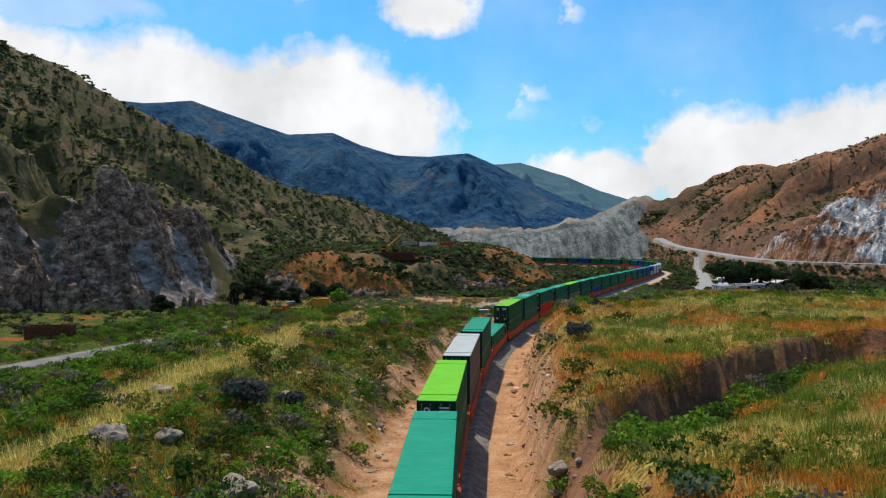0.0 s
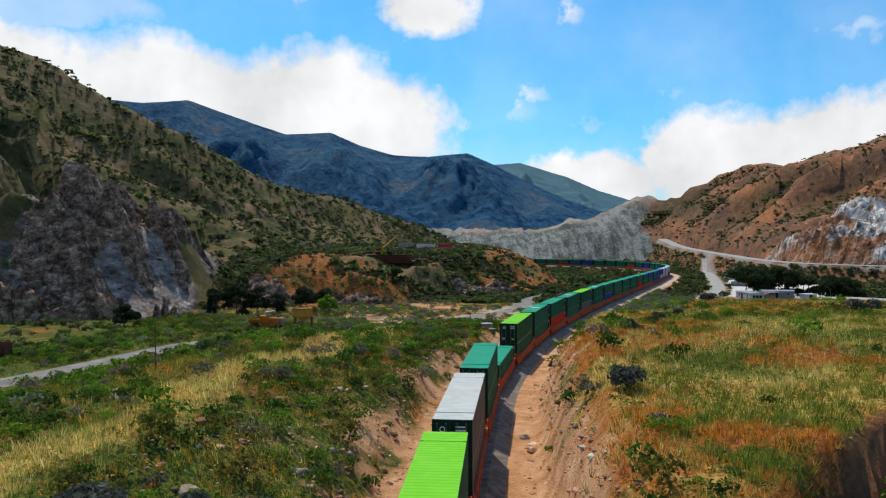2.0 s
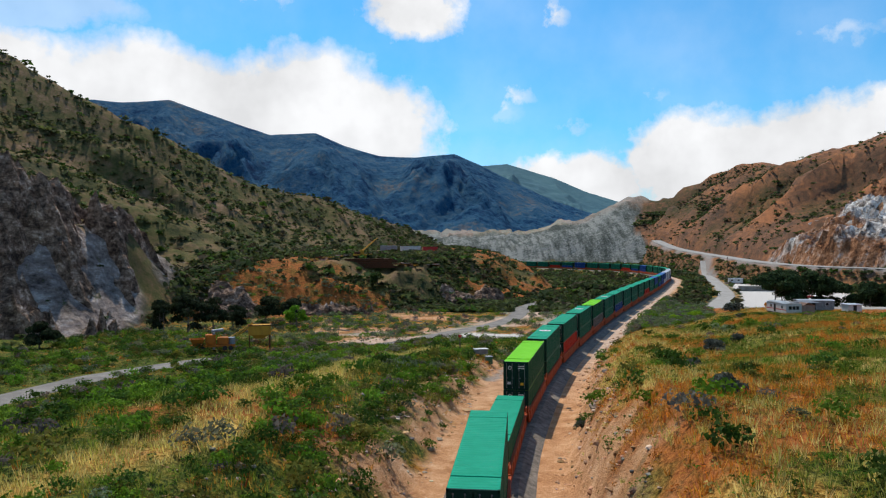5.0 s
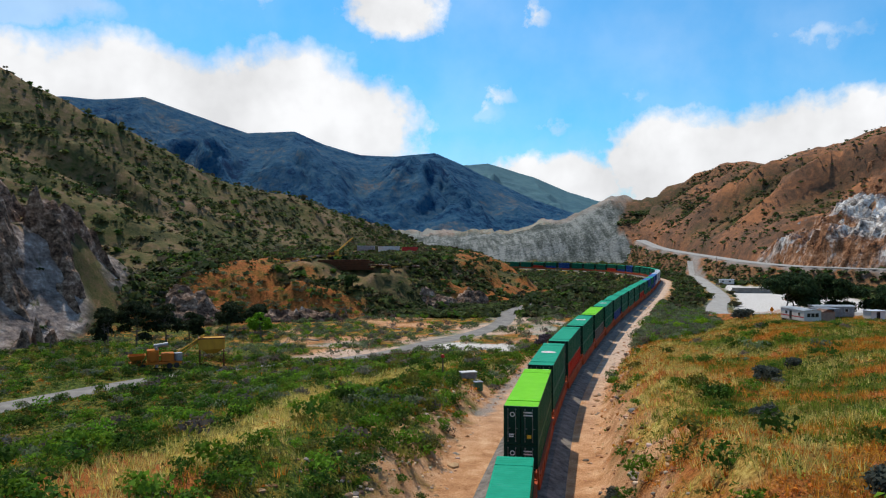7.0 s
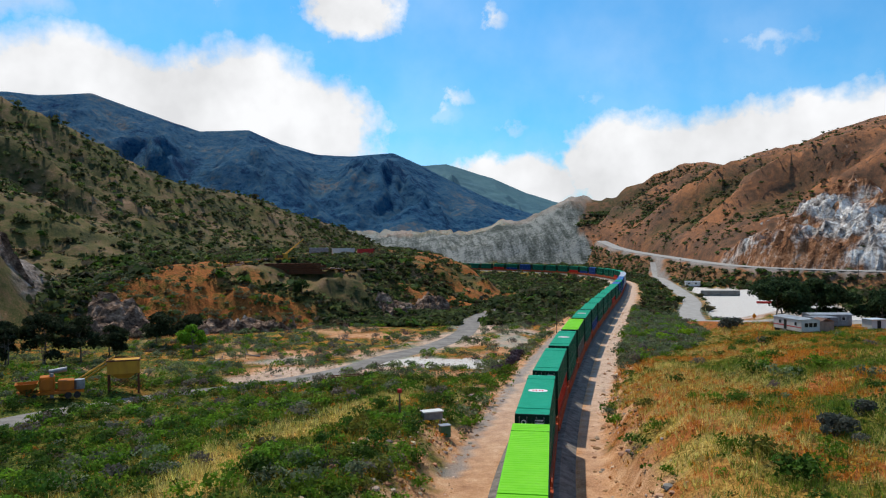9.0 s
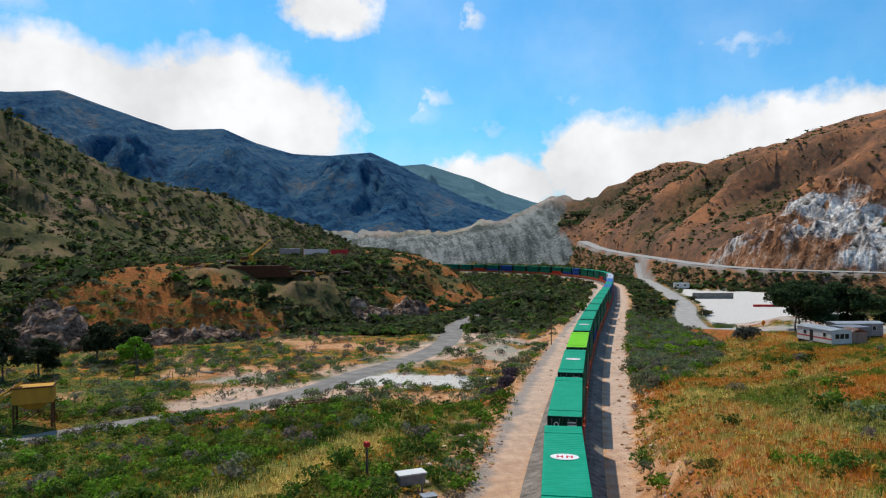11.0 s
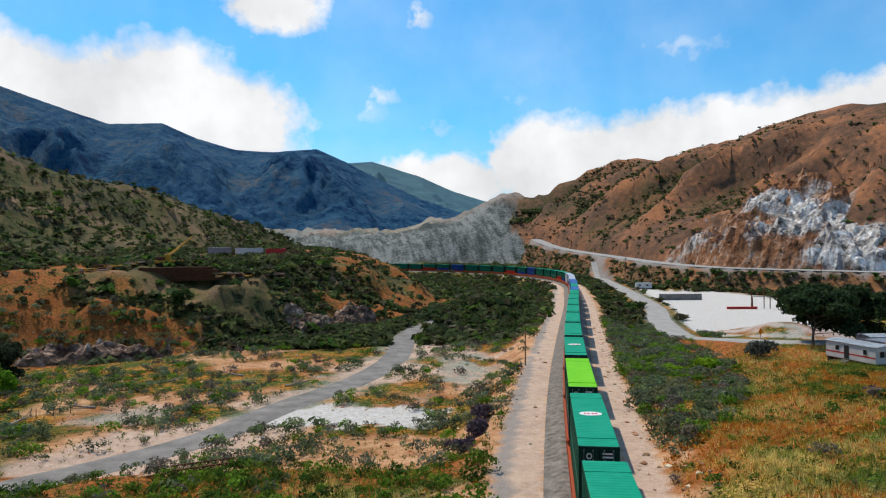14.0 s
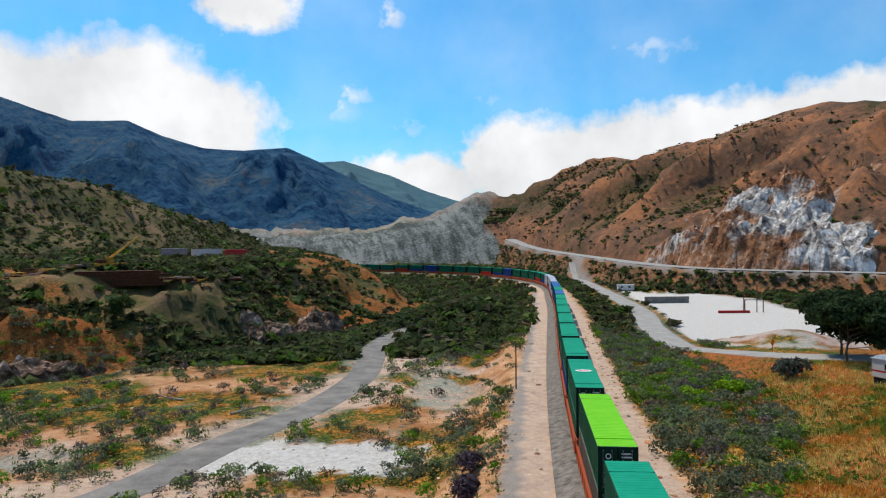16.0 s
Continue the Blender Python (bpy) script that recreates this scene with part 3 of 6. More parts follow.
    brush = np.maximum(brush, (z["mesa"] > 0) * smooth(fractal(X, Y, 16, 4, 177) * 2.6 + 0.8))
    brush = np.maximum(brush, 0.85 * (hill == 0) * (Y > 318) * (a > 8) * (z["mesa"] <= 0) * (X < 130))
    # Right flank below the quarry apex: its shadow is darkened in as brush
    brush = np.maximum(brush, z["hr"] * np.exp(-((X - 312) / 20) ** 2) * (Y > 880))
    brush = np.clip(brush, 0, 1) * (1 - z["spur"]) * (1 - 0.75 * (z["mesa"] > 0) * smooth((fractal(X, Y, 34, 4, 79) + 0.06 + 0.5 * np.exp(-((X + 38) / 34) ** 2 - ((Y - 322) / 24) ** 2)) * 4))
    soil = (z["mesa"] > 0) * smooth((fractal(X, Y, 34, 4, 79) + 0.06 + 0.5 * np.exp(-((X + 38) / 34) ** 2 - ((Y - 322) / 24) ** 2)) * 4) * (1 - bare)
    bare = np.maximum(bare, (z["mesa"] > 0) * (1 - soil) * 0.9)
    soil = np.maximum(soil, (d > 0) * (key < 215) * dry_weeds(X, Y, a) * 0.95)
    soil = np.maximum(soil, (d < 0) * (key < 215) * smooth((fractal(X, Y, 15, 4, 153) - 0.34) * 6))
    soil = np.maximum(soil, (d > 0) * (key > 175) * (key < 330) * (a > 18) * smooth((n1 + 0.2) * 3))
    soil = np.maximum(soil, (d < 0) * (key > 190) * (key < 420) * (a < 75) * (z["mesa"] <= 0) * smooth((n1 + 0.16) * 3))
    lush = (hill == 0) * np.maximum(np.where((d > 0) & (key < 240), 1 - dry_weeds(X, Y, a), smooth((n1 - 0.12) * 5)), (d < 0) * (key < 225) * smooth((n1 + 0.75) * 4)) * (a > 7)
    grey = np.clip((d < -6.5 - n2) * (d > -z["wl"] - 0.5 + n2) * (key > 150) * 0.75 + (np.abs(z["g"]) < 2.4) * 1.0 + (np.abs(z["hw"]) < 7) * 0.9 + (np.abs(z["p"]) < 4) * 0.8, 0, 1)
    crest = smooth((z["uq"] - 0.72 + fractal(X, Y, 90, 4, 191) * 0.25) / 0.12)
    white = np.maximum(white, z["hq"] * crest * 0.3)
    quarry = z["hq"] * (1 - 0.5 * crest)
    cols = [np.stack(c, -1) for c in ((dirt, np.clip(white, 0, 1), np.clip(rock, 0, 1)), (np.clip(blond, 0, 1), brown, lush), (grey, quarry, z["spur"] * 1.0))]
    ob = mesh_object("ground", np.stack([X, Y, H], -1), grid_faces(*sh), MAT_GROUND, True, [("zone_a", cols[0]), ("zone_b", cols[1]), ("zone_c", cols[2]), ("zone_d", np.stack([soil, bare, brush], -1))])
    return tagged(ob, "dry canyon ground with green scrub, orange weeds and bare sandy cuts", "ground", kind="structure")


ground = build_ground()


def rock_material(name, tones):
    m, nt, b = material(name, 0.95)
    b.inputs["Specular IOR Level"].default_value = 0.1
    t = Tree(nt)
    f = t.math("ADD", t.math("MULTIPLY", t.noise(0.3, 9, 0.75, stretch=(0.8, 1.2, 1.3)), 0.7), t.math("MULTIPLY", t.noise(1.1, 6, 0.7), 0.3))
    t.link(t.ramp(f, tones), b.inputs["Base Color"])
    t.bump(t.math("ADD", t.noise(0.5, 8, 0.75), t.math("MULTIPLY", t.cells(0.5), 0.5)), b, 0.9, 0.9)
    return m


def rock_face(name, x0, x1, y0, y1, step, amp, size, cover, mat, label, seed):
    """Broken rock over part of a hillside: flat facets, sunk below the soil where no rock shows."""
    xs, ys = np.arange(x0, x1, step), np.arange(y0, y1, step)
    X, Y = np.meshgrid(xs, ys)
    rng = np.random.default_rng(seed)
    sh = X.shape
    X, Y = (X + rng.uniform(-0.4, 0.4, sh) * step).ravel(), (Y + rng.uniform(-0.4, 0.4, sh) * step).ravel()
    H, z = land(X, Y)
    show = cover(X, Y, z)
    chunky = np.abs(fractal(X + Y * 0.4, Y - X * 0.5, size, 4, seed, 0.55)) * 2 + ridged(X * 0.8 + Y * 0.6, Y * 1.6 - X * 0.5, size * 0.7, 4, seed + 5, 0.6) * 0.8
    Z = H + np.where(show > 0, 0.35 + chunky * amp * np.clip(show, 0, 1), 0) - 2.5 * (1 - np.clip(show * 3, 0, 1))
    ob = mesh_object(name, np.stack([X, Y, Z], -1), grid_faces(*sh), mat, False)
    return tagged(ob, label, "rock face", kind="structure")


MAT_CLIFF = rock_material("weathered_cliff_rock", [(0.42, (0.05, 0.03, 0.021)), (0.50, (0.19, 0.12, 0.082)), (0.57, (0.42, 0.28, 0.20)), (0.63, (0.80, 0.62, 0.48))])


def pale_rock_material():
    m, nt, b = material("pale_and_rusty_cliff_rock", 0.95)
    b.inputs["Specular IOR Level"].default_value = 0.1
    t = Tree(nt)
    f = t.math("ADD", t.math("MULTIPLY", t.noise(0.09, 8, 0.7), 0.55), t.math("MULTIPLY", t.noise(0.5, 7, 0.75), 0.45))
    pale = t.ramp(f, [(0.40, (0.07, 0.058, 0.05)), (0.46, (0.28, 0.24, 0.21)), (0.51, (0.50, 0.455, 0.41)), (0.58, (0.85, 0.82, 0.78))])
    rust = t.ramp(f, [(0.40, (0.05, 0.03, 0.02)), (0.48, (0.24, 0.10, 0.045)), (0.56, (0.42, 0.22, 0.12)), (0.64, (0.6, 0.48, 0.4))])
    # iron-stained towards the outer flank and the cap, in ragged patches
    tc = nt.nodes.new("ShaderNodeTexCoord")
    sep = nt.nodes.new("ShaderNodeSeparateXYZ")
    t.link(tc.outputs["Object"], sep.inputs[0])
    flank = t.math("MULTIPLY", t.math("SUBTRACT", 282.0, sep.outputs[0]), 0.012)
    cap = t.math("MULTIPLY", t.math("SUBTRACT", sep.outputs[2], 40.0), 0.03)
    stain = t.math("ADD", t.math("MAXIMUM", flank, cap), t.math("MULTIPLY", t.math("SUBTRACT", t.noise(0.035, 6, 0.65), 0.5), 3.2))
    t.link(t.mix(t.ramp(stain, [(0.0, 0.0), (0.3, 1.0)]), pale, rust), b.inputs["Base Color"])
    t.bump(t.noise(0.3, 8, 0.75), b, 0.7, 1.6)
    return m


MAT_PALE_CLIFF = pale_rock_material()
rock_face("rock_cliff", -168, -80, 190, 300, 1.25, 7.5, 13, lambda X, Y, z: smooth(z["cliff"] * 2) * smooth((34 + fractal(X, Y, 26, 3, 52) * 40 - z["al"]) / 6) * (z["al"] > 0.5) * smooth((fractal(X, Y, 13, 3, 59) + 0.26) * 4),
          MAT_CLIFF, "broken grey-brown rock cliff above the wash", 500)
rock_face("rock_slope", 236, 390, 430, 640, 1.7, 3.2, 17, lambda X, Y, z: z["spur"] * smooth((fractal(X, Y, 40, 3, 62) + 0.85) * 4) * smooth((340 + (Y - 480) * 0.3 + fractal(X, Y, 30, 3, 68) * 40 - X) / 8), MAT_PALE_CLIFF, "pale white and rust-streaked rock slope", 510)
rock_face("rock_bluff", -75, 45, 286, 372, 0.95, 2.8, 6, lambda X, Y, z: (z["mesa"] > 2) * smooth((13 + fractal(X, Y, 14, 3, 67) * 16 - z["mesa"]) / 3) * smooth((fractal(X, Y, 17, 3, 63) + 0.02) * 5), MAT_CLIFF, "dark broken rock bands in the orange bluff", 520)


# ---- far mountains ----
def mountain(name, radius, knots, seed, mat, label):
    """A range seen along its crest: azimuth in degrees and rise over distance, crest at about `radius`."""
    az = np.radians(np.linspace(knots[0][0], knots[-1][0], 420))
    q = np.linspace(0, 1.25, 110)
    A, Q = np.meshgrid(az, q)
    rise = np.interp(np.degrees(A), [k[0] for k in knots], [k[1] for k in knots])
    R = radius * (0.62 + 0.38 * Q)
    X, Y = np.sin(A) * R, np.cos(A) * R
    prof = np.where(Q < 1, 0.25 * Q + 0.75 * Q ** 1.5, 1 - (Q - 1) * 2.0)
    spur = np.sin(np.pi * np.clip(Q, 0, 1)) ** 1.6
    Z = -12 + (rise * radius + 29) * prof + spur * (ridged(A * radius + fractal(X, Y, radius * 0.1, 3, seed + 3) * radius * 0.06, Q * radius * 0.1, radius * 0.10, 5, seed, 0.5) * radius * 0.085 * np.clip(rise / 0.16, 0, 1) ** 1.5)
    Z = Z + ridged(X, Y, radius * 0.03, 4, seed + 7, 0.6) * radius * 0.006 * np.clip(1.1 - Q, 0, 1)
    ob = mesh_object(name, np.stack([X.ravel(), Y.ravel(), Z.ravel()], -1), grid_faces(*A.shape), mat)
    return tagged(ob, label, "mountain", kind="structure")


def range_material(name, tones):
    m, nt, b = material(name, 0.95)
    b.inputs["Specular IOR Level"].default_value = 0.05
    t = Tree(nt)
    f = t.math("ADD", t.math("MULTIPLY", t.noise(0.005, 9, 0.7), 0.5), t.math("MULTIPLY", t.noise(0.045, 7, 0.75), 0.5))
    t.link(t.ramp(f, tones), b.inputs["Base Color"])
    t.bump(t.noise(0.012, 9, 0.7), b, 0.7, 60.0)
    return m


# Both ranges: the blue of distance haze is put into the base tones
MAT_HAZE_RANGE = range_material("haze_blue_brush_range", [(0.42, (0.005, 0.036, 0.095)), (0.48, (0.022, 0.088, 0.165)), (0.54, (0.046, 0.108, 0.165)), (0.60, (0.125, 0.13, 0.145))])
MAT_HAZE_RANGE_GREEN = mottled("haze_tinted_green_range", (0.022, 0.085, 0.12), (0.05, 0.13, 0.15), 0.005, 0.95, 0.5, fine=0.03, dist=14.0)
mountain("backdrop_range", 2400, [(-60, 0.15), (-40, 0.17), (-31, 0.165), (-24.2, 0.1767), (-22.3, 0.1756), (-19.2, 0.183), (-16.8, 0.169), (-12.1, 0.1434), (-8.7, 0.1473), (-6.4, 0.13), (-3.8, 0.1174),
         (-1.1, 0.116), (2.0, 0.1207), (3.9, 0.1056), (7.0, 0.078), (9.6, 0.0565), (12.2, 0.04), (16, 0.025), (24, 0.02)], 200, MAT_HAZE_RANGE, "dark brush-covered mountains under cloud, painted in haze blue")
mountain("backdrop_peak", 3600, [(-4, 0.06), (1, 0.09), (3.4, 0.104), (6.1, 0.1068), (9.6, 0.0874), (12.2, 0.0675), (14.4, 0.0547), (18, 0.04), (30, 0.03)], 260, MAT_HAZE_RANGE_GREEN, "distant green mountain ridge, painted in hazy blue")


# ---- helpers for things ----
def solid(bm_or_data, name):
    me = bpy.data.meshes.new(name)
    bm_or_data.to_mesh(me)
    bm_or_data.free()
    return me


def part(name, bm, mat, parent, label="", m=None):
    """One mesh object under a thing or a part; bm may be a mesh already in use."""
    me = bm if isinstance(bm, bpy.types.Mesh) else solid(bm, name)
    if not me.materials:
        me.materials.append(mat)
    ob = new(name, me)
    ob.parent = parent
    if m is not None:
        ob.matrix_basis = m
    if label:
        ob["label"] = label
    return ob


def thing(name, m, label, category, group="", kind=""):
    ob = new(name)
    ob.empty_display_size = 0.3
    ob.matrix_basis = m
    return tagged(ob, label, category, group, kind)


def box(bm, x0, x1, y0, y1, z0, z1, bevel=0.0):
    vs = [bm.verts.new((x, y, z)) for z in (z0, z1) for x, y in ((x0, y0), (x1, y0), (x1, y1), (x0, y1))]
    fs = [bm.faces.new([vs[i] for i in f]) for f in ((3, 2, 1, 0), (4, 5, 6, 7), (0, 1, 5, 4), (1, 2, 6, 5), (2, 3, 7, 6), (3, 0, 4, 7))]
    if bevel:
        es = list({e for f in fs for e in f.edges})
        bmesh.ops.bevel(bm, geom=es, offset=bevel, segments=1, affect="EDGES")
    return bm


def boxes(*rows, bevel=0.0):
    bm = bmesh.new()
    for r in rows:
        box(bm, *r, bevel=bevel)
    return bm


def tube(bm, a, b, r0, r1=None, n=8):
    a, b = Vector(a), Vector(b)
    r1 = r0 if r1 is None else r1
    q = (b - a).to_track_quat("Z", "Y")
    ring = []
    for p, r in ((a, r0), (b, r1)):
        ring.append([bm.verts.new(p + q @ Vector((r * math.cos(2 * math.pi * i / n), r * math.sin(2 * math.pi * i / n), 0))) for i in range(n)])
    for i in range(n):
        bm.faces.new((ring[0][i], ring[0][(i + 1) % n], ring[1][(i + 1) % n], ring[1][i]))
    bm.faces.new(ring[0][::-1])
    bm.faces.new(ring[1])
    return bm


def height_at(x, y):
    h, _ = land(np.array([float(x)]), np.array([float(y)]))
    return float(h[0])


def line_pose(s, off=0.0, up=0.0):
    """Pose on the line at length s: +y ahead along the rails."""
    x, y = np.interp(s, TRACK_S, TRACK[:, 0]), np.interp(s, TRACK_S, TRACK[:, 1])
    x2, y2 = np.interp(s + 1, TRACK_S, TRACK[:, 0]), np.interp(s + 1, TRACK_S, TRACK[:, 1])
    t = math.atan2(x2 - x, y2 - y)
    z = float(rail_height(np.interp(s, TRACK_S, KEY)))
    return Matrix.Translation((x + off * math.cos(t), y - off * math.sin(t), z + up)) @ Matrix.Rotation(-t, 4, "Z")


def sweep(name, line_fn, profile, mat, closed=False):
    """Extrude a cross-section (offset, height pairs) along a list of (point, right vector)."""
    rows = []
    for p, r in line_fn:
        for o, h in profile:
            rows.append((p[0] + r[0] * o, p[1] + r[1] * o, p[2] + h))
    k = len(profile)
    f = grid_faces(len(line_fn), k)
    if closed:
        i = np.arange(len(line_fn) - 1) * k
        f = np.vstack([f, np.stack([i + k - 1, i, i + k, i + 2 * k - 1], -1)])
    return mesh_object(name, np.array(rows), f, mat, False)


def along(line, heights):
    t = np.gradient(line[:, :2], axis=0)
    t /= np.linalg.norm(t, axis=1)[:, None]
    return [((x, y, z), (u[1], -u[0])) for (x, y), z, u in zip(line[:, :2], heights, t)]


rail_line = along(TRACK, rail_height(KEY))
tagged(sweep("ballast", rail_line, [(-3.7, -0.8), (-2.8, -0.5), (-1.9, -0.2), (1.9, -0.2), (3.3, -0.8)], MAT_BALLAST), "grey crushed-stone ballast bed of the railway", "ballast", kind="structure")
track = thing("railway_track", Matrix.Identity(4), "single railway track with rusty steel rails on sleepers", "track", kind="structure")
for off in (-0.75, 0.75):
    ob = sweep("rail", rail_line, [(off - 0.07, -0.18), (off - 0.03, -0.04), (off - 0.035, 0), (off + 0.035, 0), (off + 0.03, -0.04), (off + 0.07, -0.18)], MAT_STEEL, True)
    ob.parent = track
TIE_MESH = solid(boxes((-1.25, 1.25, -0.12, 0.12, -0.33, -0.17), bevel=0.02), "sleeper")
for i in range(150):
    part("sleeper", TIE_MESH, MAT_TIE, track, m=line_pose(85 + i * 0.7))


def road_strip(name, line, half, lift, mat, label):
    hs, _ = land(line[:, 0], line[:, 1])
    ob = sweep(name, along(line, hs + lift), [(-half - 0.5, -0.25), (-half, -0.02), (-half * 0.5, 0.02), (0, 0.05), (half * 0.5, 0.02), (half, -0.02), (half + 0.5, -0.25)], mat)
    return tagged(ob, label, "road", kind="structure")


road_strip("road_gravel", GRAVEL_ROAD, 2.9, 0.1, MAT_GRAVEL, "grey gravel track winding through the dry wash")
road_strip("road_paved", PAVED_ROAD, 3.4, 0.12, MAT_PAVED, "pale worn paved road beside the gravel yard")
road_strip("road_highway", HIGHWAY, 5.0, 0.35, MAT_PAVED, "pale two-lane highway along the foot of brown hills")


# ---- train ----
def paint(name, base, worn, rough=0.5):
    m, nt, b = material(name, rough)
    t = Tree(nt)
    f = t.noise(0.8, 5, 0.6, stretch=(1, 1, 0.4))
    g = t.noise(14, 4)
    c = t.mix(t.ramp(f, [(0.42, 0.0), (0.7, 0.75)]), base, worn)
    c = t.mix(t.math("MULTIPLY", t.ramp(t.math("ADD", t.math("MULTIPLY", f, 0.5), t.math("MULTIPLY", g, 0.5)), [(0.6, 0.0), (0.7, 1.0)]), 0.4), c, (0.16, 0.11, 0.07))
    t.link(c, b.inputs["Base Color"])
    b.inputs["Specular IOR Level"].default_value = 0.07
    return m


# Green and lime sides: part of their shade is put into the tone
PAINTS = {
    "green": (paint("shade_toned_green_side", (0.008, 0.105, 0.06), (0.015, 0.14, 0.085)), paint("light_teal_roof", (0.004, 0.27, 0.155), (0.01, 0.33, 0.2), 0.6), "dark green", "teal"),
    "lime": (paint("shade_toned_deep_green", (0.006, 0.085, 0.04), (0.012, 0.11, 0.06)), paint("lime_roof_paint", (0.15, 0.52, 0.012), (0.20, 0.6, 0.03), 0.6), "dark green", "lime green"),
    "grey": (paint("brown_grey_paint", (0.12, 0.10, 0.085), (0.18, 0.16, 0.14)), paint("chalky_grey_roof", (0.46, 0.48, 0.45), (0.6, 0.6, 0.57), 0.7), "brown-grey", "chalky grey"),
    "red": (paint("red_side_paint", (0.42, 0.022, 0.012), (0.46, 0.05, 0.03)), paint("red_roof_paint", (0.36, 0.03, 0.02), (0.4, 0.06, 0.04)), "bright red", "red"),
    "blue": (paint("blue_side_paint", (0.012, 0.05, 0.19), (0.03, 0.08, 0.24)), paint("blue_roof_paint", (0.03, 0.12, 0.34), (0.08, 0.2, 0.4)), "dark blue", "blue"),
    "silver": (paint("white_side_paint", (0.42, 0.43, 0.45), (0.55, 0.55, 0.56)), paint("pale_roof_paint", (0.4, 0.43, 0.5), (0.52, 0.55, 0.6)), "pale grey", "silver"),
}
# Near ends face away from the sun; that shade is put into this colour
MAT_SHADED_END = paint("shaded_end_tone", (0.006, 0.03, 0.02), (0.012, 0.045, 0.03), 0.45)
MAT_ROD = mottled("galvanised_rod", (0.12, 0.13, 0.13), (0.3, 0.3, 0.3), 8, 0.4, 0.0, metal=0.6)
MAT_WHITE = mottled("white_marking", (0.6, 0.6, 0.58), (0.75, 0.75, 0.73), 4, 0.6, 0.0)
MAT_YELLOW = mottled("yellow_marking", (0.6, 0.35, 0.02), (0.75, 0.45, 0.03), 4, 0.6, 0.0)
MAT_LOGO_RED = mottled("red_marking", (0.5, 0.02, 0.03), (0.6, 0.03, 0.05), 4, 0.6, 0.0)
MAT_WELL = paint("orange_red_car_paint", (0.36, 0.062, 0.02), (0.30, 0.09, 0.045), 0.6)
MAT_BOGIE = mottled("greasy_bogie_steel", (0.03, 0.025, 0.02), (0.11, 0.085, 0.065), 5, 0.6, 0.2)
CL, CW, CH = 16.15, 2.55, 2.88


def corrugated(length, half, z0, z1, n, depth):
    """Both long walls with trapezoid corrugation, plus sills and headers."""
    bm = bmesh.new()
    for side in (-1, 1):
        pts, step = [], length / n
        for i in range(n):
            y = -length / 2 + i * step
            for f, o in ((0.0, 0), (0.38, 0), (0.5, depth), (0.88, depth)):
                pts.append((side * (half - o), y + f * step))
        pts.append((side * half, length / 2))
        lo = [bm.verts.new((x, y, z0)) for x, y in pts]
        hi = [bm.verts.new((x, y, z1)) for x, y in pts]
        for i in range(len(pts) - 1):
            q = (lo[i], lo[i + 1], hi[i + 1], hi[i])
            bm.faces.new(q if side > 0 else q[::-1])
        s = sorted((side * (half - 0.06), side * (half + 0.012)))
        box(bm, *s, -length / 2, length / 2, z0 - 0.14, z0 + 0.02)
        box(bm, *s, -length / 2, length / 2, z1 - 0.02, z1 + 0.1)
        for e in (-1, 1):
            ys = sorted((e * (length / 2 - 0.16), e * (length / 2 + 0.004)))
            box(bm, *s, *ys, z0 - 0.14, z1 + 0.1)
    box(bm, -half + 0.05, half - 0.05, -length / 2 + 0.05, length / 2 - 0.05, z0 - 0.1, z0 + 0.02)
    box(bm, -half + 0.05, half - 0.05, length / 2 - 0.05, length / 2, z0 - 0.1, z1 + 0.08)
    return bm


def roof_sheet(length, half, z, n):
    """Roof panel with cross corrugation between flat ends and two seam bars."""
    bm = bmesh.new()
    ys = [(-length / 2, 0.0), (-length / 2 + 0.25, 0.0)]
    step = (length - 0.5) / n
    for i in range(n):
        y = -length / 2 + 0.25 + i * step
        for f, o in ((0.1, 0.0), (0.25, 0.022), (0.6, 0.022), (0.75, 0.0)):
            ys.append((y + f * step, o))
    ys += [(length / 2 - 0.25, 0.0), (length / 2, 0.0)]
    rows = [[bm.verts.new((x, y, z + (o if abs(x) < half - 0.1 else 0))) for x in (-half, -half + 0.14, half - 0.14, half)] for y, o in ys]
    for a, b in zip(rows[:-1], rows[1:]):
        for i in range(3):
            bm.faces.new((a[i], a[i + 1], b[i + 1], b[i]))
    return bm


CONTAINER_MESH = {}


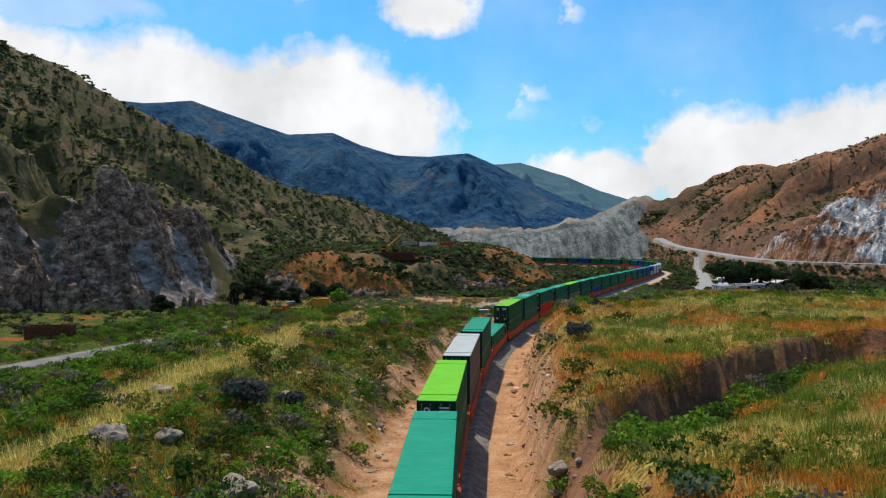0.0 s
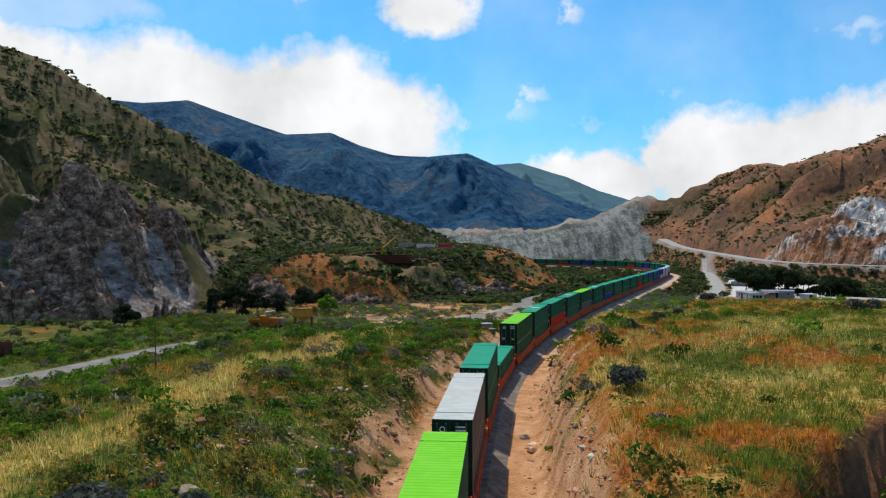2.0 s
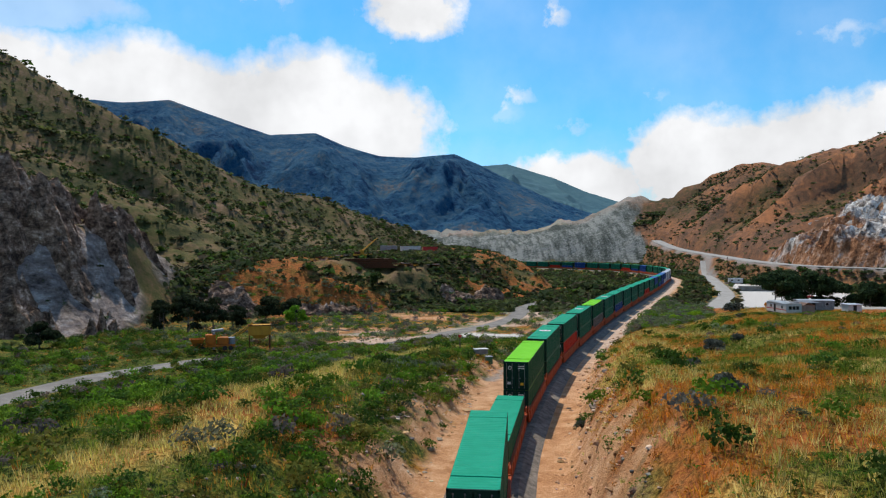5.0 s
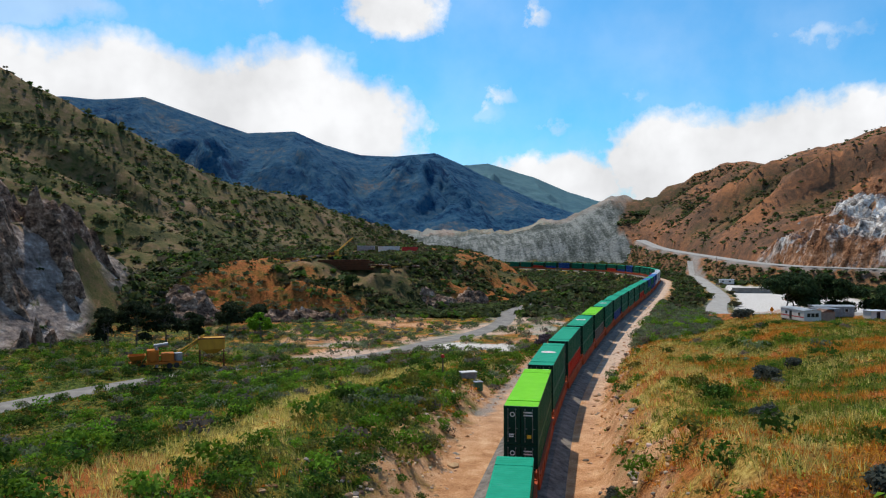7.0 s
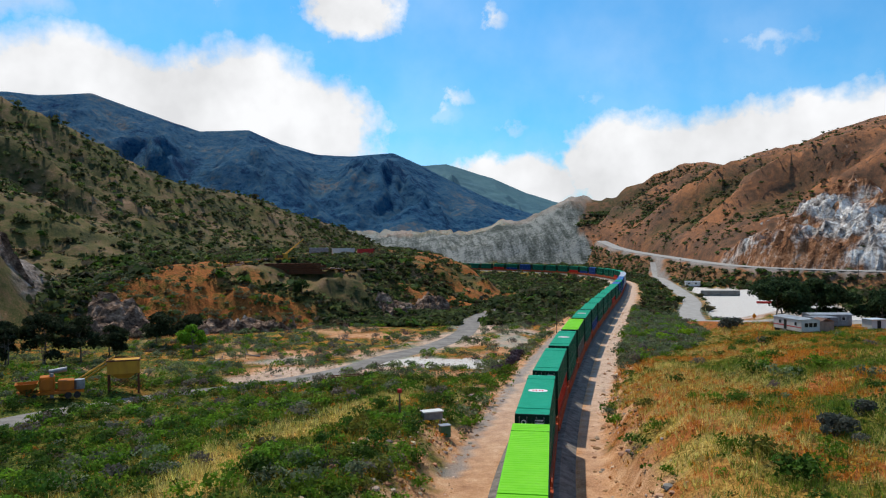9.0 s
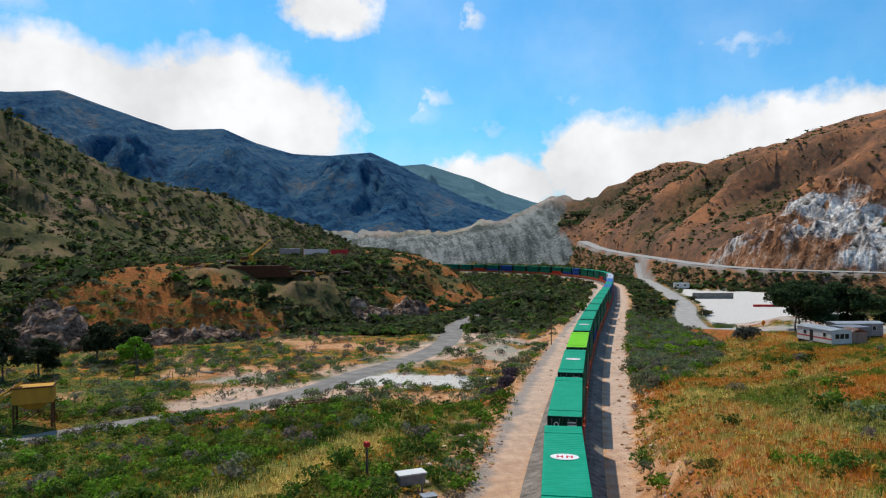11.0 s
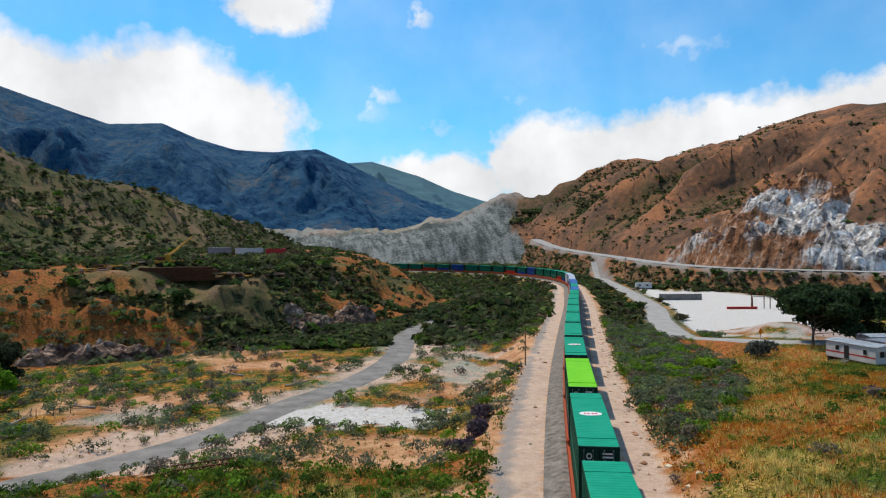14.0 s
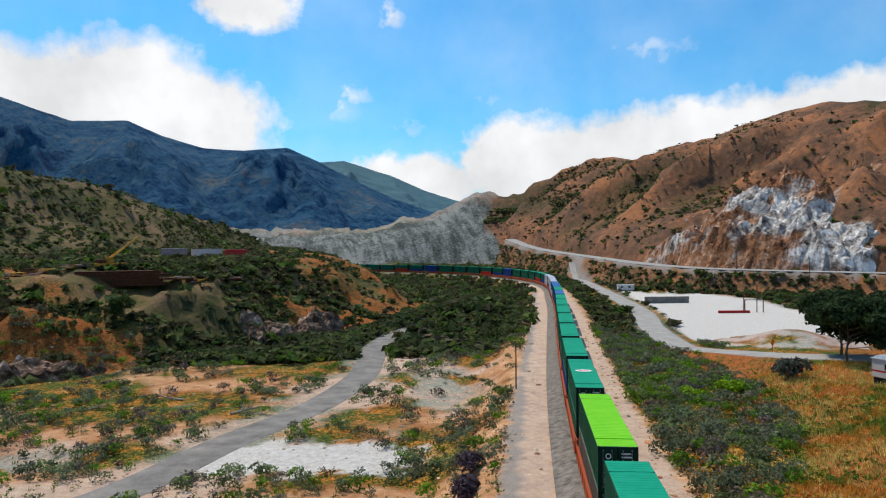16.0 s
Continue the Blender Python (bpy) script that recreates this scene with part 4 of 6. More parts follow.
def container_meshes(length):
    """Shared meshes of one container; the body and roof are copied for each colour."""
    h, e = CW / 2, -length / 2
    M = {"body": corrugated(length, h, 0.16, CH - 0.14, int(length / 0.36), 0.045), "roof": roof_sheet(length, h, CH - 0.03, int(length / 0.42)),
         "door": boxes((0.03, h - 0.1, e - 0.02, e + 0.05, 0.14, CH - 0.16), (0.06, h - 0.13, e - 0.035, e - 0.02, 0.35, 0.95), (0.06, h - 0.13, e - 0.035, e - 0.02, 1.1, 1.75), (0.06, h - 0.13, e - 0.035, e - 0.02, 1.9, 2.5)),
         "end_frame": boxes((-h, -h + 0.11, e - 0.03, e + 0.1, 0, CH), (h - 0.11, h, e - 0.03, e + 0.1, 0, CH), (-h, h, e - 0.03, e + 0.1, CH - 0.17, CH - 0.02), (-h, h, e - 0.03, e + 0.1, 0, 0.15)),
         "seam_bar": boxes((-h, h, -0.09, 0.09, CH - 0.05, CH + 0.02)),
         "corner_casting": boxes((-0.09, 0.09, -0.09, 0.09, -0.06, 0.06), bevel=0.015)}
    bm = bmesh.new()
    tube(bm, (0, e - 0.055, 0.2), (0, e - 0.055, CH - 0.2), 0.022, n=6)
    box(bm, -0.03, 0.16, e - 0.075, e - 0.045, 1.18, 1.23)
    for zz in (0.25, 0.9, 2.0, CH - 0.25):
        box(bm, -0.05, 0.05, e - 0.07, e - 0.03, zz - 0.03, zz + 0.03)
    M["locking_rod"] = bm
    return {k: solid(v, k) for k, v in M.items()}


def disc(r, n=20, sx=1.0, sy=1.0, th=0.012):
    bm = bmesh.new()
    lo = [bm.verts.new((r * sx * math.cos(2 * math.pi * i / n), r * sy * math.sin(2 * math.pi * i / n), 0)) for i in range(n)]
    hi = [bm.verts.new(v.co + Vector((0, 0, th))) for v in lo]
    bm.faces.new(hi)
    bm.faces.new(lo[::-1])
    for i in range(n):
        bm.faces.new((lo[i], lo[(i + 1) % n], hi[(i + 1) % n], hi[i]))
    return bm


OVAL = solid(disc(1.0, 24, 0.85, 0.62), "roof_plate")
BARS_ROOF = solid(boxes(*[(x - 0.06, x + 0.06, -0.22, 0.22, 0.012, 0.02) for x in (-0.42, -0.14, 0.14, 0.42)], (-0.42, -0.14, -0.05, 0.05, 0.012, 0.019), (0.14, 0.42, -0.05, 0.05, 0.012, 0.019)), "logo_bars")


def container(m, colour, length=CL, logo=False, detail=True, group="containers on the train", where="upper"):
    side, roof, c1, c2 = PAINTS[colour]
    if length not in CONTAINER_MESH:
        CONTAINER_MESH[length] = container_meshes(length)
    M = CONTAINER_MESH[length]
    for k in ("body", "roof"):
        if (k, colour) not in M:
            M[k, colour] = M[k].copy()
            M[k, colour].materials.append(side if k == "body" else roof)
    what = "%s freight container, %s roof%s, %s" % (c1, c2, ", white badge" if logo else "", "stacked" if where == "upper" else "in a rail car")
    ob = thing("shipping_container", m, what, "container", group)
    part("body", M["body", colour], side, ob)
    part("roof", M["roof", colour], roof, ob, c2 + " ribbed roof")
    part("end_frame", M["end_frame"], MAT_SHADED_END, ob)
    for e in (-1, 1):
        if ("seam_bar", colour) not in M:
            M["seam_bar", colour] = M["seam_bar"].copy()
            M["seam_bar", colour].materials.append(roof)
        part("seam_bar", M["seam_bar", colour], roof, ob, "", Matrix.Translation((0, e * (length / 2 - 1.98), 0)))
    for sx in (1, -1):
        part("door", M["door"], MAT_SHADED_END, ob, "panelled end door painted in a shade-dark tone", Matrix.Diagonal((sx, 1, 1, 1)))
    if detail:
        for x in (-0.95, -0.38, 0.32, 0.89):
            part("locking_rod", M["locking_rod"], MAT_ROD, ob, "steel locking rod", Matrix.Translation((x, 0, 0)))
        for sx in (-1, 1):
            for sy in (-1, 1):
                part("corner_casting", M["corner_casting"], MAT_SHADED_END, ob, "", Matrix.Translation((sx * (CW / 2 - 0.1), sy * (length / 2 - 2.0 if length > 13 else length / 2 - 0.1), CH - 0.05)))
        for x, z, w in ((0.52, 2.42, 0.62), (0.56, 2.2, 0.7), (-0.7, 0.75, 0.36), (-0.7, 0.6, 0.36)):
            part("code_bar", CODE, MAT_WHITE, ob, "white painted code bar", Matrix.Translation((x, -length / 2 - 0.036, z)) @ Matrix.Diagonal((w, 1, 1, 1)))
        part("round_badge", BADGE, MAT_WHITE, ob, "white ring badge", Matrix.Translation((-0.62, -length / 2 - 0.036, 2.25)))
        part("yellow_patch", YELLOW, MAT_YELLOW, ob, "yellow square marking", Matrix.Translation((0.62, -length / 2 - 0.036, 0.62)))
    if logo:
        pl = part("roof_badge", OVAL, MAT_WHITE, ob, "white oval badge", Matrix.Translation((0, 0.6, CH + 0.0)))
        part("badge_bars", BARS_ROOF, MAT_LOGO_RED, pl, "red bars")
    return ob


def ring_badge():
    bm = bmesh.new()
    n = 18
    vs = [[bm.verts.new((r * math.cos(2 * math.pi * i / n), y, r * math.sin(2 * math.pi * i / n))) for i in range(n)] for r, y in ((0.19, 0), (0.19, -0.008), (0.12, -0.008), (0.12, 0))]
    for a, b in zip(vs[:-1], vs[1:]):
        for i in range(n):
            bm.faces.new((a[i], a[(i + 1) % n], b[(i + 1) % n], b[i]))
    return bm


BADGE = solid(ring_badge(), "round_badge")
CODE = solid(boxes((-0.5, 0.5, -0.01, 0.0, -0.05, 0.05)), "code_bar")
YELLOW = solid(boxes((-0.16, 0.16, -0.01, 0.0, -0.13, 0.13)), "yellow_patch")
PITCH = 19.9
SILL = solid(boxes((1.32, 1.46, -8.9, 8.9, 0.35, 1.35), (1.30, 1.52, -8.9, 8.9, 1.28, 1.42), (1.30, 1.5, -8.9, 8.9, 0.22, 0.36), *[(1.44, 1.5, y - 0.06, y + 0.06, 0.36, 1.28) for y in np.arange(-8, 8.1, 2.0)]), "side_sill")
FLOOR = solid(boxes((-1.32, 1.32, -8.6, 8.6, 0.22, 0.34)), "well_floor")
END = solid(boxes((-1.45, 1.45, 8.55, 8.75, 0.3, 1.5), (-1.3, 1.3, 8.75, 9.75, 0.95, 1.12), (-0.3, 0.3, 8.7, 9.95, 0.6, 0.95), (-1.45, -1.38, 8.75, 9.6, 1.12, 1.9), (1.38, 1.45, 8.75, 9.6, 1.12, 1.9)), "end_platform")
BOGIE = solid(boxes((-1.12, -0.95, -1.35, 1.35, 0.35, 0.75), (0.95, 1.12, -1.35, 1.35, 0.35, 0.75), (-1.1, 1.1, -0.25, 0.25, 0.45, 0.8), bevel=0.03), "bogie")


def wheel_mesh():
    bm = bmesh.new()
    tube(bm, (0.70, 0, 0), (0.83, 0, 0), 0.44, 0.44, 20)
    tube(bm, (0.66, 0, 0), (0.70, 0, 0), 0.48, 0.48, 20)
    tube(bm, (0.83, 0, 0), (1.0, 0, 0), 0.12, 0.12, 10)
    return bm


WHEEL = solid(wheel_mesh(), "wheel")


def well_car(s, detail):
    ob = thing("well_car", line_pose(s), "orange-red steel well car on the railway carrying containers", "rail car", "cars of the train")
    for sx in (1, -1):
        part("side_sill", SILL, MAT_WELL, ob, "", Matrix.Diagonal((sx, 1, 1, 1)))
        part("end_platform", END, MAT_WELL, ob, "", Matrix.Diagonal((1, sx, 1, 1)))
    part("well_floor", FLOOR, MAT_BOGIE, ob)
    if detail:
        b = part("bogie", BOGIE, MAT_BOGIE, ob, "greasy dark wheel bogie", Matrix.Translation((0, 9.9, 0)))
        for sy in (-0.9, 0.9):
            for sx in (1, -1):
                part("wheel", WHEEL, MAT_BOGIE, b, "", Matrix.Translation((0, sy, 0.47)) @ Matrix.Diagonal((sx, 1, 1, 1)))
    return ob


def build_train():
    s0 = float(np.interp(7.0, TRACK[:, 1][:60], TRACK_S[:60]))   # near end of the second car's load
    order = [("green", "green", 0), ("green", "green", 0), ("green", "green", 0), ("lime", "green", 0), ("grey", "grey", 0), ("green", "green", 0), (None, "green", 0), ("lime", "lime", 0), ("green", "green", 1),
             ("green", "red", 0), ("green", "green", 1), ("lime", "grey", 0), ("green", "green", 1), ("green", "blue", 0), ("green", "green", 0), ("green", "green", 0), ("green", "green", 0), ("green", "red", 0), ("green", "green", 0),
             ("blue", "green", 0), ("green", "blue", 0), ("blue", "blue", 0), ("blue", "silver", 0), ("silver", "silver", 0), ("silver", "silver", 0), ("silver", "blue", 0), ("silver", "silver", 0)]
    far = [("green", "green", 0), ("green", "green", 0), ("blue", "blue", 0), ("green", "blue", 0), ("green", "red", 0), ("green", "green", 0)]
    i = 0
    while True:
        up, low, logo = order[i] if i < len(order) else far[i % len(far)]
        s = s0 + CL / 2 + (i - 1) * PITCH
        if s > TRACK_S[-1] - 15:
            break
        detail = i < 24
        well_car(s, detail)
        p = line_pose(s)
        if low:
            container(p @ Matrix.Translation((0, 0, 0.35)), low, detail=detail, where="lower")
        if up:
            container(p @ Matrix.Translation((0, 0, 0.35 + CH + 0.02)), up, logo=bool(logo), detail=detail)
        i += 1


build_train()


# ---- plants and stones ----
def plant_material(name, rough=0.85, thin=0.0):
    m, nt, b = material(name, rough)
    t = Tree(nt)
    col = t.attr("tint").outputs["Color"]
    geo = nt.nodes.new("ShaderNodeNewGeometry")
    v = t.ramp(geo.outputs["Random Per Island"], [(0.0, 0.55), (1.0, 1.35)])
    c = t.mix(1.0, col, v, "MULTIPLY")
    t.link(c, b.inputs["Base Color"])
    b.inputs["Specular IOR Level"].default_value = 0.12
    if thin:
        # light also passes through the leaves
        tr = nt.nodes.new("ShaderNodeBsdfTranslucent")
        t.link(c, tr.inputs["Color"])
        mx = nt.nodes.new("ShaderNodeMixShader")
        mx.inputs[0].default_value = thin
        t.link(b.outputs[0], mx.inputs[1])
        t.link(tr.outputs[0], mx.inputs[2])
        t.link(mx.outputs[0], nt.nodes["Material Output"].inputs["Surface"])
    return m


MAT_LEAF = plant_material("scrub_leaf", 0.85, 0.4)
MAT_GRASS = plant_material("dry_grass", 0.9, 0.45)
MAT_STONE = plant_material("loose_stone", 0.9)
MAT_BARK = mottled("grey_bark", (0.06, 0.05, 0.04), (0.18, 0.15, 0.125), 3, 0.95, 0.5)


def leaf_cloud(rng, lobes, count, size, squash=0.75):
    """Small bent leaf sprays over a few uneven lobes: verts and quads."""
    V, F = [], []
    tot = sum(l[3] ** 2 for l in lobes)
    for cx, cy, cz, r in lobes:
        k = max(3, int(count * r * r / tot))
        d = rng.normal(size=(k, 3))
        d /= np.linalg.norm(d, axis=1)[:, None]
        d[:, 2] = np.where(d[:, 2] < -0.35, -d[:, 2], d[:, 2])
        p = np.array([cx, cy, cz]) + d * r * rng.uniform(0.6, 1.06, (k, 1)) * np.array([1, 1, squash])
        n = d + rng.normal(scale=0.55, size=(k, 3))
        n /= np.linalg.norm(n, axis=1)[:, None]
        u = np.cross(n, rng.normal(size=(k, 3)))
        u /= np.linalg.norm(u, axis=1)[:, None] + 1e-9
        w = np.cross(n, u)
        s = size * rng.uniform(0.6, 1.3, (k, 1))
        e = rng.uniform(0.45, 0.8, (k, 1))
        q = np.stack([p - u * s - w * s * e * 0.5, p + u * s - w * s * e * 0.5, p + w * s * (0.5 + e) + n * s * 0.2], 1)
        F.append(np.arange(k * 3).reshape(-1, 3) + sum(len(x) for x in V))
        V.append(q.reshape(-1, 3))
    return np.vstack(V), np.vstack(F)


def shrub_shape(seed, count, size, lobes=4, spread=0.5):
    rng = np.random.default_rng(seed)
    ls = [(rng.uniform(-spread, spread), rng.uniform(-spread, spread), rng.uniform(0.2, 0.5), rng.uniform(0.35, 0.6)) for _ in range(lobes)]
    return leaf_cloud(rng, ls, count, size)


def tuft_shape(seed, blades=7, slim=1.0):
    rng = np.random.default_rng(seed)
    V, F = [], []
    for i in range(blades):
        a = rng.uniform(0, 6.28)
        b = rng.uniform(0.0, 0.35)
        lean = rng.uniform(0.15, 0.6)
        x, y = b * math.cos(a), b * math.sin(a)
        w = rng.uniform(0.06, 0.12) * slim
        px, py = -math.sin(a + 0.7) * w, math.cos(a + 0.7) * w
        h = rng.uniform(0.6, 1.0)
        V += [(x - px, y - py, -0.05), (x + px, y + py, -0.05), (x + lean * math.cos(a), y + lean * math.sin(a), h)]
        F.append([3 * i, 3 * i + 1, 3 * i + 2])
    return np.array(V), np.array(F)


def stone_shape(seed):
    rng = np.random.default_rng(seed)
    bm = bmesh.new()
    bmesh.ops.create_icosphere(bm, subdivisions=1, radius=1.0)
    V = np.array([v.co[:] for v in bm.verts])
    F = np.array([[v.index for v in f.verts] for f in bm.faces])
    bm.free()
    V = V * rng.uniform(0.65, 1.1, (len(V), 1)) * np.array([1.0, rng.uniform(0.6, 0.9), rng.uniform(0.45, 0.7)])
    return V, F


def spread(name, shapes, P, scale, tint, mat, label, category, seed, flat=1.0, kind="stuff", shade=False):
    """Many small plants or stones joined into one object."""
    rng = np.random.default_rng(seed)
    VV, FF, CC, off = [], [], [], 0
    pick = rng.integers(0, len(shapes), len(P))
    rot = rng.uniform(0, 2 * math.pi, len(P))
    for k, (V, F) in enumerate(shapes):
        sel = np.nonzero(pick == k)[0]
        if not len(sel):
            continue
        c, sn = np.cos(rot[sel])[:, None], np.sin(rot[sel])[:, None]
        sc = scale[sel][:, None]
        x = (V[None, :, 0] * c - V[None, :, 1] * sn) * sc + P[sel, 0][:, None]
        y = (V[None, :, 0] * sn + V[None, :, 1] * c) * sc + P[sel, 1][:, None]
        z = V[None, :, 2] * sc * flat + P[sel, 2][:, None]
        VV.append(np.stack([x, y, z], -1).reshape(-1, 3))
        FF.append((F[None] + (np.arange(len(sel)) * len(V))[:, None, None]).reshape(-1, F.shape[1]) + off)
        CC.append(np.repeat(tint[sel], len(V), axis=0))
        off += len(sel) * len(V)
    FF = np.vstack(FF)
    ob = mesh_object(name, np.vstack(VV), FF, mat, shade, [("tint", np.vstack(CC))])
    return tagged(ob, label, category, kind=kind)


def shades(rng, n, table):
    """Colours drawn from a small table of (weight, rgb), each a little varied."""
    w = np.array([t[0] for t in table], float)
    c = np.array([t[1] for t in table])[rng.choice(len(table), n, p=w / w.sum())]
    return c * rng.uniform(0.7, 1.3, (n, 1)) * rng.uniform(0.9, 1.1, (n, 3))


GREEN, DARK, SAGE, DRY = (0.12, 0.22, 0.018), (0.055, 0.11, 0.015), (0.155, 0.18, 0.10), (0.15, 0.125, 0.10)
LIME, STRAW, ORANGE, GOLD, OLIVE = (0.22, 0.36, 0.015), (0.48, 0.40, 0.12), (0.46, 0.16, 0.022), (0.52, 0.29, 0.045), (0.15, 0.145, 0.025)


def build_cover():
    rng = np.random.default_rng(11)
    n = 230000
    X, Y = rng.uniform(-80, 112, n), rng.uniform(20, 330, n)
    H, z = land(X, Y)
    d, a, key = z["d"], z["a"], z["key"]
    patch, patch2 = fractal(X, Y, 17, 3, 130), fractal(X, Y, 9, 3, 140)
    edge = np.where(d < 0, z["wl"], z["wr"])
    free = (a > edge + 0.8) & (np.abs(z["g"]) > 4.4) & (np.abs(z["p"]) > 5.2) & (z["yard"] < 0.3) & (z["ur"] <= 0) & ~((X > 84) & (X < 128) & (Y > 222) & (Y < 250))
    clear_white = np.exp(-(((X - 15) * 0.8 - (Y - 246) * 0.5) / 12) ** 2 - (((Y - 246) * 0.8 + (X - 15) * 0.3) / 5) ** 2) > 0.35
    free &= ~clear_white
    free &= ~((z["gl"] > -3.0) & (z["gl"] < -0.7) & (d > 7) & (key < 130))
    left, right = d < 0, d > 0
    wash = left & (key > 205)
    bank = (left & (z["u"] < 0.2) & (key < 160)) | (right & (z["u2"] < np.interp(key, [60, 110, 175], [0.6, 0.32, 0.2])) & (key < 175))
    ridge_grass = left & (key < 180) & (np.abs(a - z["wl"] - 15 - fractal(X, Y, 14, 4, 30) * 4) < 2.2)
    scrub = right & (key > 185) & (a > 7) & (a < np.interp(key, [185, 200, 206, 215, 223, 236, 252, 290, 320], [6, 7.5, 11, 15, 19.5, 23.5, 25, 24, 40]))
    r = rng.uniform(size=n)
    # shrubs
    ps = np.where(left & ~wash, 0.15 + 0.32 * smooth(patch2 * 3 + 0.35), 0)
    ps = np.where(right & (key < 235), 0.010 + 0.045 * smooth(patch2 * 4), ps)
    ps = np.where(scrub, 0.42, ps)
    ps = np.where(wash, 0.025 + 0.15 * smooth(patch * 5 - 0.05), ps)
    ps = np.where(z["mesa"] > 0, (0.18 + 0.4 * smooth(patch * 4 + 0.2)) * np.where(np.hypot((X + 38) / 34, (Y - 322) / 24) < 1, 0.3, 1), ps)
    ps = np.where(bank, ps * 0.35, ps)
    ps = np.where(ridge_grass, ps * 0.15, ps)
    ps = np.where((z["gully"] > 0.6) & (z["gl"] > -1.6), 0.5, ps)
    ps = np.where(right & (key < 52) & (z["u2"] > 0.3) & (a < 14), np.maximum(ps, 0.2), ps)
    pick = free & (r < ps * 0.27)
    P = np.stack([X, Y, H], -1)[pick]
    kk, m = key[pick], pick.sum()
    sagey = (wash | scrub | (z["mesa"] > 0))[pick]
    tint = np.where(sagey[:, None], shades(rng, m, [(4, SAGE), (3, (0.13, 0.165, 0.075)), (1.2, DRY), (2, GREEN)]), shades(rng, m, [(4, GREEN), (3.5, DARK), (0.8, SAGE), (0.7, DRY), (1, OLIVE)]))
    size = rng.gamma(5, 0.2, m) * 0.9 + 0.22
    size = np.minimum(size * np.where(sagey, 1.25, 1.0), 1.9)
    close = P[:, 1] < 150
    spread("scrub_bushes", [shrub_shape(40 + k, 140, 0.095, 5 + k % 3) for k in range(7)], P[close], size[close], tint[close], MAT_LEAF, "low green leafy scrub over the grassy banks", "scrub", 5)
    spread("scrub_bushes", [shrub_shape(50 + k, 115, 0.105, 5 + k % 3) for k in range(7)], P[~close], size[~close], tint[~close], MAT_LEAF, "low green and grey sage scrub over dry ground", "scrub", 15)
    # herbs
    ph = np.where(right & (key < 250), 0.3 + 0.45 * smooth(patch * 4 + 0.35), 0.0)
    ph = np.where(left & ~wash, 0.34 + 0.3 * smooth(patch2 * 3), ph)
    ph = np.where(wash, 0.10, ph)
    ph = np.where(bank, ph * 0.22, ph)
    ph = np.where(ridge_grass, 0.1, ph)
    r2 = rng.uniform(size=n)
    pick = free & (r2 < ph * 0.5) & (Y < 250)
    m = pick.sum()
    orange_patch = dry_weeds(X, Y, a)[pick]
    tint = shades(rng, m, [(4, (0.085, 0.155, 0.016)), (2, (0.12, 0.19, 0.02)), (2.5, OLIVE), (2.5, DARK)])
    dry = rng.uniform(size=m) < orange_patch * np.where(d[pick] > 0, 0.9, 0.3)
    tint = np.where(dry[:, None], shades(rng, m, [(4, ORANGE), (2.5, GOLD), (1.5, STRAW)]), tint)
    Q, grown = np.stack([X, Y, H - 0.03], -1)[pick], rng.uniform(0.3, 0.75, m)
    close = Q[:, 1] < 130
    spread("low_herbs", [shrub_shape(70 + k, 14, 0.145, 3) for k in range(6)], Q[close], grown[close], tint[close], MAT_LEAF, "low green herbs mixed with dry orange weeds", "weeds", 6, 0.8)
    spread("low_herbs", [shrub_shape(80 + k, 12, 0.22, 3) for k in range(6)], Q[~close], grown[~close], tint[~close], MAT_LEAF, "low green herbs and weeds on open ground", "weeds", 16, 0.8)
    # grass
    pg = np.where((right & (key < 240)) | ridge_grass, 0.85, 0.5)
    pg = np.where(bank, 0.12, pg)
    pg = np.where(wash, 0.16, pg)
    r3 = rng.uniform(size=n)
    pick = free & (r3 < pg * np.where(Y < 150, 0.08, 0.5)) & (Y < 260)
    m = pick.sum()
    straw = ridge_grass[pick] | ((fractal(X, Y, 11, 3, 160) > 0.16) & right)[pick]
    tint = np.where(straw[:, None], shades(rng, m, [(4, STRAW), (1.5, GOLD), (2, OLIVE)]), shades(rng, m, [(3.5, ORANGE), (2, GOLD), (3, OLIVE), (2, GREEN)]))
    parched = rng.uniform(size=m) < dry_weeds(X, Y, a)[pick]
    tint = np.where((right[pick] & ~straw)[:, None], np.where(parched[:, None], shades(rng, m, [(4, ORANGE), (2.5, GOLD), (1, STRAW)]), shades(rng, m, [(3, GREEN), (2, OLIVE), (2, (0.2, 0.2, 0.04)), (1, DARK)])), tint)
    meadow = (left & ~ridge_grass)[pick] & (rng.uniform(size=m) < 0.8)
    tint = np.where(meadow[:, None], shades(rng, m, [(4, (0.09, 0.13, 0.02)), (2, OLIVE), (2, GREEN), (0.8, STRAW), (0.6, ORANGE)]), tint)
    spread("dry_grass", [tuft_shape(90 + k, 5) for k in range(6)], np.stack([X, Y, H - 0.02], -1)[pick], rng.uniform(0.25, 0.6, m), tint, MAT_GRASS, "tufts of straw and orange dry grass", "grass", 7)
    # stones on the cut banks and in the wash
    pr = np.where((a > edge - 0.6) & (a < edge + np.where(d < 0, 8, 4.5)) & (key < 190), 0.5, 0.0)
    pr = np.where(left & (key < 95) & (z["u"] > 0.3) & (z["u"] < 1), 0.4, pr)
    pr = np.where(wash, 0.05, pr)
    pr = np.where(right & (a < edge + 4) & (key >= 190), 0.2, pr)
    r4 = rng.uniform(size=n)
    pick = (r4 < pr * 0.7) & (np.abs(z["g"]) > 3.4) & (a > 4.6)
    m = pick.sum()
